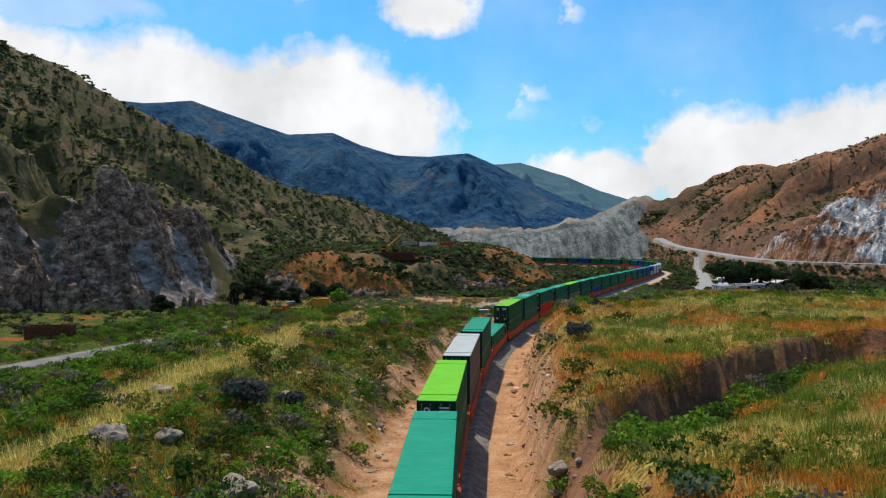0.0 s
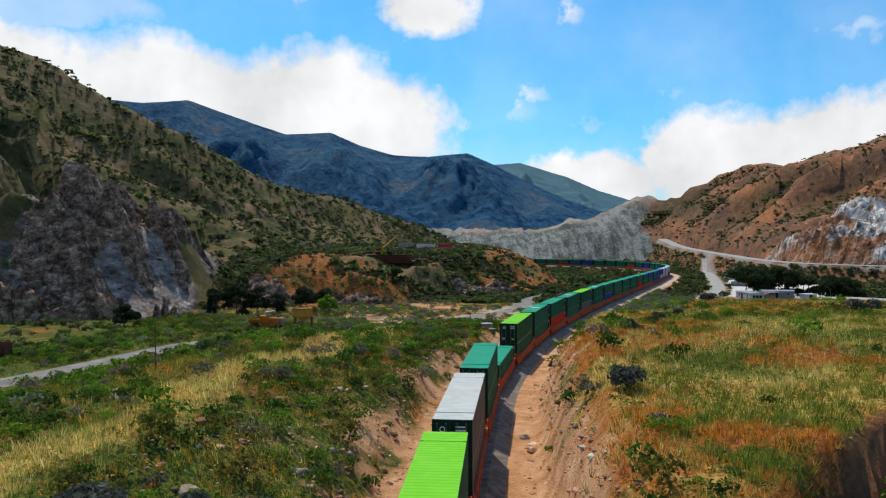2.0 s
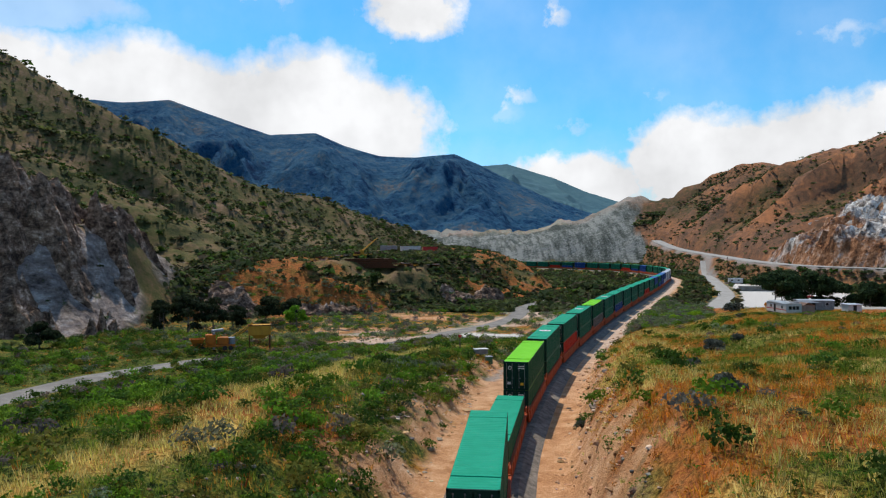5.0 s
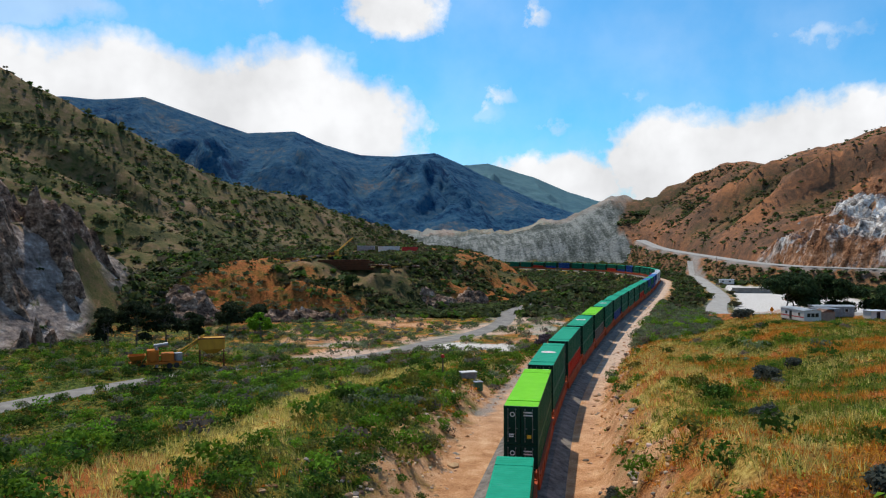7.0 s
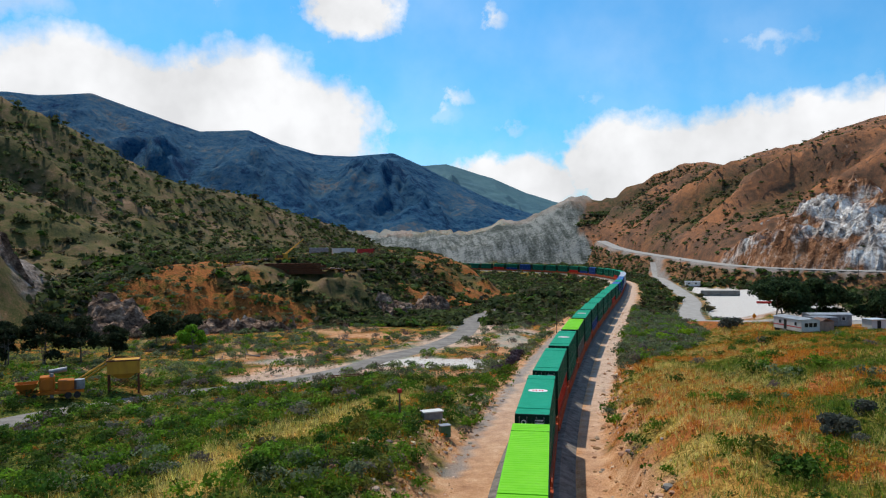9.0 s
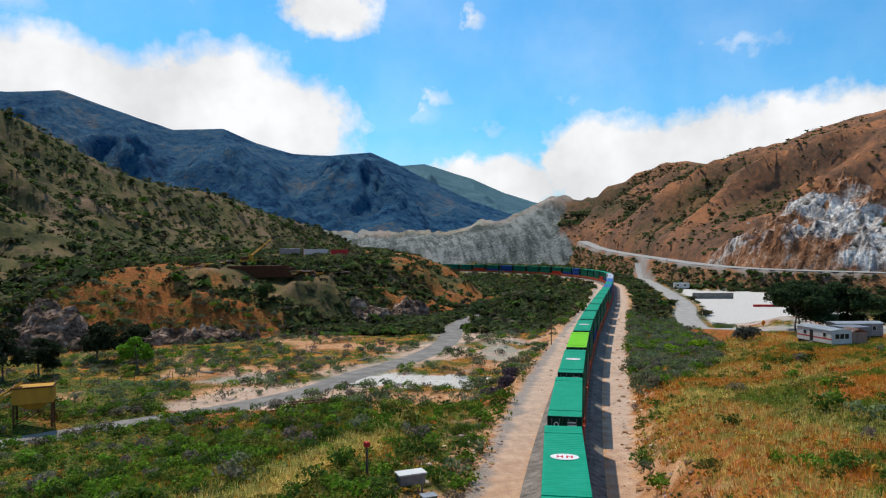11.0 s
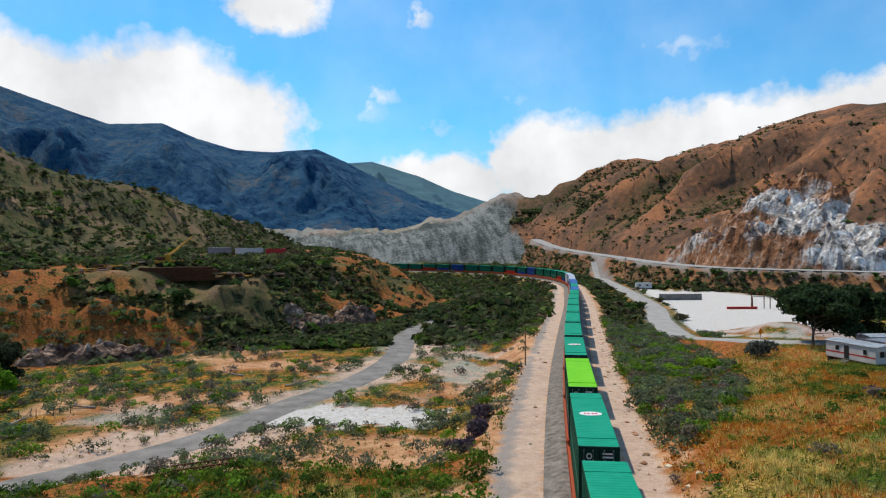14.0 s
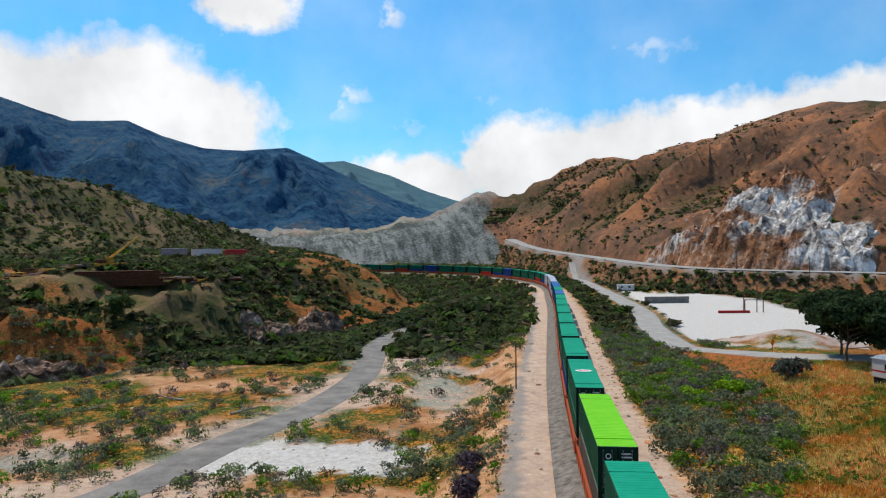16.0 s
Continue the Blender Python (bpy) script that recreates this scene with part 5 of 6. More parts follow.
    tint = shades(rng, m, [(3, (0.42, 0.24, 0.13)), (3, (0.36, 0.19, 0.095)), (2, (0.5, 0.38, 0.28)), (1, (0.25, 0.21, 0.18))])
    spread("bank_stones", [stone_shape(120 + k) for k in range(6)], np.stack([X, Y, H], -1)[pick], np.minimum(rng.gamma(1.5, 0.085, m) + 0.06, 0.8), tint, MAT_STONE, "loose pinkish tan stones on the cut banks", "stones", 8)


def build_meadow():
    """Fine standing grass close to the line, in drifts of straw, orange and green."""
    rng = np.random.default_rng(31)
    n = 122000
    Y = 24 + 228 * rng.uniform(size=n) ** 1.5
    X = np.interp(Y, TRACK[:75, 1], TRACK[:75, 0]) + rng.uniform(-46, 58, n)
    H, z = land(X, Y)
    d, a, key = z["d"], z["a"], z["key"]
    edge = np.where(d < 0, z["wl"], z["wr"])
    left = d < 0
    rise = np.where(left, z["u"], z["u2"])
    thick = smooth((rise - np.where(left, 0.28, np.interp(key, [60, 110, 175], [0.7, 0.5, 0.35])) + fractal(X, Y, 4, 2, 44) * 0.5) / 0.3)
    wall = (z["gl"] > -3.0) & (z["gl"] < -0.7) & (d > 7)
    crest = left & (np.abs(a - z["wl"] - 15 - fractal(X, Y, 14, 4, 30) * 4) < 2.6)
    keep = (a > edge + 0.8) & (np.abs(z["g"]) > 4.4) & (np.abs(z["p"]) > 5.2) & ~(left & (key > 205)) & ~(~left & (key > 185) & (a < np.interp(key, [185, 206, 223, 252], [6, 11, 19, 25]))) & ~wall & (z["ul"] <= 0) & (rng.uniform(size=n) < thick * np.where(left & ~crest, 0.6, 1.0))
    X, Y, H, a, left, crest, m = X[keep], Y[keep], H[keep], a[keep], left[keep], crest[keep], keep.sum()
    parched = rng.uniform(size=m) < dry_weeds(X, Y, a) * np.where(left, 0.35, 1.0)
    pale = crest | (rng.uniform(size=m) < smooth(fractal(X, Y, 9, 4, 46) * 3 + np.where(left, 0.1, 0.15 + 0.4 * np.exp(-((a - 14) / 9) ** 2))) * np.where(left, 0.4, 0.8))
    tint = shades(rng, m, [(3, (0.19, 0.25, 0.03)), (2, (0.26, 0.27, 0.045)), (2, (0.13, 0.20, 0.022))])
    tint = np.where(parched[:, None], shades(rng, m, [(4, (0.60, 0.23, 0.028)), (3, (0.62, 0.33, 0.055)), (1, (0.42, 0.12, 0.022))]), tint)
    tint = np.where(pale[:, None], shades(rng, m, [(4, (0.72, 0.58, 0.19)), (2, (0.56, 0.47, 0.12)), (1.5, (0.38, 0.37, 0.07))]), tint)
    spread("standing_grass", [tuft_shape(190 + k, 7, 0.4) for k in range(8)], np.stack([X, Y, H - 0.02], -1), rng.uniform(0.4, 0.85, m), tint, MAT_GRASS, "standing wild grass in straw, orange and green drifts", "grass", 17)


def build_chaparral():
    """Brush on the hillsides, thinner and smaller with distance."""
    rng = np.random.default_rng(21)
    n = 170000
    X = np.concatenate([rng.uniform(-330, 150, n // 2), rng.uniform(150, 560, n // 2), rng.uniform(-90, 95, 24000)])
    Y = np.concatenate([rng.uniform(150, 860, n // 2), rng.uniform(330, 980, n // 2), rng.uniform(288, 420, 24000)])
    n = len(X)
    H, z = land(X, Y)
    patch = fractal(X, Y, 60, 4, 170)
    hill = (z["ul"] > 0) | (z["ur"] > 0) | (z["mesa"] > 0)
    pl = np.where((z["ul"] > 0) & (z["uq"] <= 0), 0.45 + 0.45 * smooth(patch * 3 + 0.3), 0)
    dry = smooth((fractal(X, Y, 34, 4, 79) + 0.06 + 0.5 * np.exp(-((X + 38) / 34) ** 2 - ((Y - 322) / 24) ** 2)) * 4)
    pl = np.where((z["mesa"] > 0) & (z["ul"] <= 0) & (Y > 285), (0.7 + 0.9 * smooth(patch * 3)) * (1.15 - dry), pl)
    pl = np.where((np.abs(X + 24) < 26) & (np.abs(Y - 356) < 12), 0.05, pl)
    pl = np.where(z["ur"] > 0, (0.16 + 1.5 * smooth(0.85 - z["draw"] * 2.2 + patch)) * (z["ur"] < 0.96), pl)
    pl = np.where(z["spur"], 0.05, pl)
    pl = np.where((z["cliff"] > 0.3) & (z["al"] < 28), 0.04, pl)
    flat = (z["ul"] <= 0) & (z["ur"] <= 0) & (z["uq"] <= 0) & (z["mesa"] <= 0) & (z["a"] > 9) & (np.abs(z["g"]) > 4) & (np.abs(z["p"]) > 6) & (z["yard"] < 0.2) & (Y > 318)
    pl = np.where(flat, 1.4, pl)
    pl = np.where((X < -78) & (z["ul"] <= 0), 0.35, pl)
    pick = (rng.uniform(size=n) < pl * 0.55) & (np.abs(z["hw"]) > 9) & (np.abs(z["g"]) > 4)
    m = pick.sum()
    dist = np.hypot(X, Y)[pick]
    size_r = np.where(z["ur"][pick] > 0, np.clip(1.5 - z["ur"][pick], 0.45, 1.0), np.where(z["ul"][pick] > 0, 1.1, 1.0)) * rng.gamma(4, 0.25, m).clip(0.4, 2.0)
    tint = shades(rng, m, [(5, (0.058, 0.078, 0.026)), (3, (0.10, 0.125, 0.04)), (2, (0.085, 0.075, 0.04)), (1, DARK)])
    size = rng.uniform(0.7, 1.7, m) * np.interp(dist, [200, 600, 1000], [1.0, 1.2, 1.5]) * size_r
    spread("hillside_brush", [shrub_shape(200 + k, 9, 0.48, 3) for k in range(8)], np.stack([X, Y, H - 0.1], -1)[pick], size, tint, MAT_LEAF, "dark chaparral brush scattered over the hillsides", "brush", 9, 0.85)


build_cover()
build_meadow()
build_chaparral()


# ---- single bushes and trees ----
def leafy(name, x, y, r, tint, label, category, seed, count=900, squash=0.8, size=0.1, group=""):
    rng = np.random.default_rng(seed)
    ls = [(rng.uniform(-0.6, 0.6), rng.uniform(-0.6, 0.6), rng.uniform(0.25, 0.65), rng.uniform(0.35, 0.6)) for _ in range(7)]
    V, F = leaf_cloud(rng, ls, count, size, squash)
    ob = thing(name, Matrix.Translation((x, y, height_at(x, y) - 0.05)), label, category, group)
    c = np.repeat(np.repeat(np.array([tint]), len(V) // 3, 0) * rng.uniform(0.7, 1.25, (len(V) // 3, 1)), 3, axis=0)
    cr = mesh_object("foliage", V * r, F, MAT_LEAF, False, [("tint", c)])
    cr.parent = ob
    bm = bmesh.new()
    for k in range(4):
        a = k * 1.6 + rng.uniform(0, 0.5)
        tube(bm, (0, 0, -0.05), (0.4 * r * math.cos(a), 0.4 * r * math.sin(a), 0.5 * r), 0.05 * r, 0.02 * r, 5)
    part("stems", bm, MAT_BARK, ob)
    return ob


for i, (x, y, r) in enumerate([(28, 217, 2.0), (25.5, 213, 1.7), (30.5, 223, 1.8)]):
    leafy("purple_shrub", x, y, r, (0.10, 0.075, 0.095), "dusky purple-grey shrub on the bank by the line", "shrub", 300 + i, group="purple shrubs")
for i, (x, y, r) in enumerate([(67, 244, 2.0), (72.5, 243, 2.1), (64.5, 246, 1.5)]):
    leafy("bright_bush", x, y, r, LIME, "bright yellow-green leafy bush among grey scrub", "bush", 310 + i, group="bright bushes")
for i, (x, y, r) in enumerate([(83, 245, 2.8), (-14.5, 52, 2.0), (-12, 57, 1.3), (21.2, 99, 1.4), (26, 120, 1.3), (13.5, 71, 1.6), (50, 106, 1.8), (36, 140, 1.5), (40, 143, 1.2), (16, 121, 0.9)]):
    leafy("grey_bush", x, y, r, (0.085, 0.095, 0.075), "dense dark grey-green rounded bush on dry grass", "bush", 320 + i, group="grey bushes")


def tree(name, x, y, height, spread_r, tint, label, seed, leaves=1500, size=0.32, bare=False, group="", trunk_r=0.22, low=0.35):
    """Tapered trunk, limbs, twigs and a crown of leaf sprays with gaps."""
    rng = np.random.default_rng(seed)
    ob = thing(name, Matrix.Translation((x, y, height_at(x, y) - 0.1)), label, "tree", group)
    bm = bmesh.new()
    pts = [Vector((0, 0, 0))]
    for k in range(1, 5):
        pts.append(Vector((rng.uniform(-0.3, 0.3) * k * 0.4, rng.uniform(-0.3, 0.3) * k * 0.4, height * 0.72 * k / 4)))
    for k in range(4):
        tube(bm, pts[k], pts[k + 1], trunk_r * (1 - 0.2 * k), trunk_r * (1 - 0.2 * (k + 1)), 8)
    part("trunk", bm, MAT_BARK, ob)
    bm = bmesh.new()
    tips = []
    for k in range(12):
        q = rng.uniform(low, 1.0)
        base = pts[int(q * 3.99)].lerp(pts[min(4, int(q * 3.99) + 1)], (q * 3.99) % 1)
        a = rng.uniform(0, 6.28)
        ln = spread_r * rng.uniform(0.55, 0.95) * (1.15 - 0.5 * q)
        tip = base + Vector((math.cos(a) * ln, math.sin(a) * ln, ln * rng.uniform(0.15, 0.6)))
        tube(bm, base, tip, trunk_r * 0.35, trunk_r * 0.1, 5)
        tips.append(tip)
        for _ in range(4 if bare else 1):
            t2 = base.lerp(tip, rng.uniform(0.4, 0.9))
            tube(bm, t2, t2 + Vector(rng.normal(size=3) * ln * 0.25) + Vector((0, 0, ln * 0.2)), trunk_r * 0.12, trunk_r * 0.04, 4)
    part("limbs", bm, MAT_BARK, ob)
    if not bare:
        ls = [(t.x, t.y, t.z, spread_r * rng.uniform(0.32, 0.5)) for t in tips] + [(pts[4].x, pts[4].y, height * 0.8, spread_r * 0.45)]
        V, F = leaf_cloud(rng, ls, leaves, size, 0.7)
        c = np.repeat(np.repeat(np.array([tint]), len(V) // 3, 0) * rng.uniform(0.65, 1.3, (len(V) // 3, 1)), 3, axis=0)
        cr = mesh_object("crown", V, F, MAT_LEAF, False, [("tint", c)])
        cr.parent = ob
    return ob


for i, (x, y, h, r) in enumerate([(96.5, 249, 10, 6.4), (102, 256, 10.5, 6.0), (109, 253, 10.8, 6.0), (117, 257, 10.3, 6.0), (125, 252, 10, 6.0), (133, 257, 9.5, 5.5)]):
    tree("pine_tree", x, y, h, r, (0.035, 0.062, 0.022), "dark green spreading pine beside the mobile homes", 400 + i, 6000, 0.34, group="pines by the homes", low=0.22)
for i, (x, y, h, r) in enumerate([(-66, 254, 12, 4.5), (-60, 258, 11, 4.5), (-72, 250, 10, 4.0), (-50, 279, 9, 4.5), (-43, 283, 8, 4.0), (-56, 264, 8, 3.5), (-81, 206, 6, 3.2)]):
    tree("dark_tree", x, y, h, r, (0.03, 0.042, 0.018), "dark evergreen oak at the foot of the cliff", 420 + i, 3600, 0.34, group="oaks under the cliff", low=0.15)
tree("green_tree", -38, 266, 8.0, 3.2, (0.14, 0.30, 0.02), "fresh bright green tree below the orange bluff", 440, 2200, 0.28, low=0.25)
tree("round_oak", -19, 336, 5.0, 3.0, (0.045, 0.08, 0.02), "round dark green oak on the orange slope", 441, 1600, 0.28, low=0.1)
tree("green_tree", 290, 412, 7.0, 4.0, (0.10, 0.22, 0.03), "fresh green tree at the highway's edge", 442, 1200, 0.4, low=0.1)
for i, (x, y, h) in enumerate([(-70, 247, 9), (-78, 236, 7), (-63, 246, 6)]):
    tree("bare_tree", x, y, h, 2.6, DRY, "leafless grey tree below the cliff", 450 + i, bare=True, group="bare trees", trunk_r=0.16)


def fallen_tree(x, y, ln, turn, seed):
    rng = np.random.default_rng(seed)
    ob = thing("fallen_tree", Matrix.Translation((x, y, height_at(x, y) + 0.12)) @ Matrix.Rotation(turn, 4, "Z"), "bleached dead tree lying in the sandy wash", "dead tree", "dead trees in the wash")
    bm = bmesh.new()
    tube(bm, (0, 0, 0.05), (ln * 0.5, 0.2, 0.25), 0.2, 0.14, 7)
    tube(bm, (ln * 0.5, 0.2, 0.25), (ln, -0.1, 0.5), 0.14, 0.07, 7)
    part("trunk", bm, MAT_DEAD, ob)
    for k in range(7):
        b2 = bmesh.new()
        q = rng.uniform(0.3, 0.95)
        p = Vector((ln * q, 0.1, 0.15 + 0.35 * q))
        e = p + Vector((rng.uniform(-0.4, 1.0), rng.uniform(-1.3, 1.3), rng.uniform(0.2, 1.6)))
        tube(b2, p, e, 0.07, 0.025, 5)
        tube(b2, p.lerp(e, 0.6), e + Vector(rng.normal(size=3) * 0.4), 0.035, 0.012, 4)
        part("branch", b2, MAT_DEAD, ob)
    return ob


MAT_DEAD = mottled("bleached_wood", (0.16, 0.135, 0.11), (0.46, 0.41, 0.35), 2, 0.9, 0.4)
for i, (x, y, ln, a) in enumerate([(7, 272, 5, 0.4), (-1, 284, 5, 2.6), (-16, 281, 4.5, 0.2), (-31, 252, 4, 1.0), (13, 286, 4, 2.0), (-22, 262, 5, 2.9), (-5, 262, 3.5, 0.9)]):
    fallen_tree(x, y, ln, a, 460 + i)


# ---- machines, homes and yard ----
MAT_MACHINE = paint("worn_orange_machine_paint", (0.46, 0.14, 0.018), (0.28, 0.09, 0.025), 0.6)
MAT_BIN = paint("yellow_bin_paint", (0.52, 0.27, 0.035), (0.36, 0.17, 0.03), 0.6)
MAT_RUST = mottled("heavy_rust", (0.04, 0.018, 0.01), (0.17, 0.06, 0.025), 2, 0.9, 0.4)
MAT_DULL = mottled("dull_grey_metal", (0.14, 0.15, 0.17), (0.3, 0.31, 0.33), 2, 0.5, 0.1, metal=0.4)
MAT_BLACK = mottled("black_rubber_and_shade", (0.012, 0.012, 0.012), (0.035, 0.033, 0.03), 4, 0.9, 0.2)
MAT_SIDING = mottled("white_siding", (0.48, 0.47, 0.45), (0.66, 0.65, 0.62), 0.7, 0.6, 0.1)
MAT_ROOFING = mottled("pale_metal_roof", (0.42, 0.46, 0.5), (0.6, 0.64, 0.68), 0.5, 0.45, 0.1)
MAT_PINK = mottled("faded_pink_boards", (0.26, 0.16, 0.12), (0.38, 0.25, 0.2), 1.5, 0.85, 0.2)
MAT_CONCRETE = mottled("stained_concrete", (0.13, 0.12, 0.105), (0.26, 0.245, 0.22), 0.8, 0.9, 0.3)
MAT_REDPAINT = mottled("red_steel_paint", (0.42, 0.015, 0.012), (0.55, 0.03, 0.025), 1.5, 0.5, 0.1)
MAT_WOOD = mottled("weathered_pole_wood", (0.06, 0.04, 0.03), (0.15, 0.11, 0.08), 2, 0.9, 0.3)
m, nt_, b_ = material("dark_window_glass", 0.08)
b_.inputs["Base Color"].default_value = (0.015, 0.02, 0.025, 1)
b_.inputs["Specular IOR Level"].default_value = 0.5
MAT_PANE = m
m, nt_, b_ = material("sign_yellow", 0.5)
b_.inputs["Base Color"].default_value = (0.7, 0.28, 0.01, 1)
MAT_SIGN = m


def placed(name, x, y, turn, label, category, group="", dz=0.0):
    return thing(name, Matrix.Translation((x, y, height_at(x, y) + dz)) @ Matrix.Rotation(radians(turn), 4, "Z"), label, category, group)


def crusher(x, y):
    ob = placed("rock_crusher", x, y, 20, "worn orange rock-crushing machine standing in the scrub", "machine")
    part("chassis", boxes((-4.5, 4.5, -1.2, -0.9, 0.8, 1.2), (-4.5, 4.5, 0.9, 1.2, 0.8, 1.2), *[(q, q + 0.25, -0.9, 0.9, 0.82, 1.15) for q in (-4.3, -1.5, 1.5, 4.0)]), MAT_MACHINE, ob)
    part("feed_hopper", bmesh_hopper(-4.6, -1.6, 1.3, 1.2, 2.6), MAT_MACHINE, ob, "open orange feed hopper")
    part("jaw_housing", boxes((-1.4, 0.6, -1.1, 1.1, 1.2, 3.4), (-1.1, 0.3, -1.25, 1.25, 1.6, 2.9), bevel=0.08), MAT_MACHINE, ob)
    part("engine_housing", boxes((1.0, 3.2, -1.1, 1.1, 1.2, 2.7), bevel=0.1), MAT_MACHINE, ob)
    bm = bmesh.new()
    tube(bm, (-0.4, -1.3, 2.4), (-0.4, -1.55, 2.4), 0.85, 0.85, 20)
    part("flywheel", bm, MAT_MACHINE, ob)
    bm = bmesh.new()
    tube(bm, (-0.2, 0, 4.0), (2.2, 0.2, 4.25), 0.35, 0.35, 12)
    part("air_duct", bm, MAT_DULL, ob, "grey sheet-metal duct")
    bm = bmesh.new()
    tube(bm, (0.2, -0.6, 0.2), (0.2, -0.6, 3.9), 0.28, 0.28, 10)
    part("stack", bm, MAT_DULL, ob, "grey upright pipe")
    bm = bmesh.new()
    tube(bm, (3.9, 0, 1.2), (3.9, 0, 2.6), 0.75, 0.75, 16)
    part("tank", bm, MAT_DULL, ob, "blue-grey round tank")
    for q in (-3.2, -2.0, 2.4, 3.6):
        bm = bmesh.new()
        tube(bm, (q, -1.35, 0.5), (q, -0.95, 0.5), 0.5, 0.5, 14)
        part("wheel", bm, MAT_BLACK, ob)
    part("walkway", boxes((-1.4, 3.2, 1.2, 1.9, 2.0, 2.08), (-1.4, 3.2, 1.84, 1.88, 2.9, 2.95), *[(q, q + 0.05, 1.83, 1.88, 2.05, 2.92) for q in (-1.3, 0.2, 1.7, 3.1)]), MAT_MACHINE, ob)
    return ob


def bmesh_hopper(x0, x1, half, zb, zt):
    bm = bmesh.new()
    c = (x0 + x1) / 2
    out = []
    for k, (s, z) in enumerate(((0.45, zb), (1.0, zt), (0.93, zt), (0.4, zb + 0.1))):
        hx, hy = (x1 - x0) / 2 * s, half * s
        out.append([bm.verts.new((c + sx * hx, sy * hy, z)) for sx, sy in ((-1, -1), (1, -1), (1, 1), (-1, 1))])
    for a, b in zip(out[:-1], out[1:]):
        for i in range(4):
            bm.faces.new((a[i], a[(i + 1) % 4], b[(i + 1) % 4], b[i]))
    bm.faces.new(out[0][::-1])
    bm.faces.new(out[-1])
    return bm


def storage_bin(x, y):
    ob = placed("storage_bin", x, y, 15, "yellow steel bin on tall legs with an inclined conveyor", "bin")
    bm = bmesh.new()
    box(bm, -2.4, 2.4, -1.6, 1.6, 3.1, 5.2)
    part("bin_body", bm, MAT_BIN, ob)
    part("bin_cone", bmesh_hopper(-1.9, 1.9, 1.5, 2.2, 3.1), MAT_BIN, ob)
    part("rim", boxes((-2.5, 2.5, -1.7, -1.55, 5.1, 5.3), (-2.5, 2.5, 1.55, 1.7, 5.1, 5.3), (-2.5, -2.35, -1.55, 1.55, 5.1, 5.3), (2.35, 2.5, -1.55, 1.55, 5.1, 5.3)), MAT_RUST, ob, "rusty rim")
    for sx in (-2.2, 2.2):
        for sy in (-1.4, 1.4):
            part("leg", boxes((sx - 0.12, sx + 0.12, sy - 0.12, sy + 0.12, -0.2, 3.2)), MAT_RUST, ob)
    for sy in (-1.4, 1.4):
        bm = bmesh.new()
        tube(bm, (-2.2, sy, 0.3), (2.2, sy, 2.8), 0.06, n=5)
        part("brace", bm, MAT_RUST, ob)
    bm = bmesh.new()
    for sy in (-0.5, 0.5):
        tube(bm, (-9.0, -2.5 + sy, 1.2), (-1.4, sy, 5.7), 0.13, n=6)
        tube(bm, (-9.0, -2.5 + sy, 0.6), (-1.4, sy, 5.1), 0.09, n=6)
    for k in range(9):
        q = k / 8
        tube(bm, (-9.0 + 7.6 * q, -3.0 + 2.5 * q, 1.2 + 4.5 * q), (-9.0 + 7.6 * q, -2.0 + 2.5 * q, 1.2 + 4.5 * q), 0.06, n=5)
    part("conveyor_frame", bm, MAT_BIN, ob)
    bm = bmesh.new()
    vs = [bm.verts.new(p) for p in ((-9, -2.9, 1.3), (-9, -2.1, 1.3), (-1.4, 0.4, 5.8), (-1.4, -0.4, 5.8))]
    f = bm.faces.new(vs)
    bmesh.ops.solidify(bm, geom=[f], thickness=0.06)
    part("conveyor_belt", bm, MAT_BLACK, ob, "black rubber belt")
    return ob


crusher(-44.5, 205.5)
storage_bin(-36.5, 213.5)


def window(parent, x, y, z, w, h, axis_x=True):
    t = 0.04
    if axis_x:
        fr = boxes((x - w / 2 - 0.06, x + w / 2 + 0.06, y - t, y + 0.01, z - 0.06, z), (x - w / 2 - 0.06, x + w / 2 + 0.06, y - t, y + 0.01, z + h, z + h + 0.06), (x - w / 2 - 0.06, x - w / 2, y - t, y + 0.01, z, z + h), (x + w / 2, x + w / 2 + 0.06, y - t, y + 0.01, z, z + h))
        pn = boxes((x - w / 2, x + w / 2, y - 0.02, y + 0.004, z, z + h))
    else:
        fr = boxes((x - t, x + 0.01, y - w / 2 - 0.06, y + w / 2 + 0.06, z - 0.06, z), (x - t, x + 0.01, y - w / 2 - 0.06, y + w / 2 + 0.06, z + h, z + h + 0.06), (x - t, x + 0.01, y - w / 2 - 0.06, y - w / 2, z, z + h), (x - t, x + 0.01, y + w / 2, y + w / 2 + 0.06, z, z + h))
        pn = boxes((x - 0.02, x + 0.004, y - w / 2, y + w / 2, z, z + h))
    wnd = part("window", fr, MAT_SIDING, parent)
    part("pane", pn, MAT_PANE, wnd, "dark glass pane")


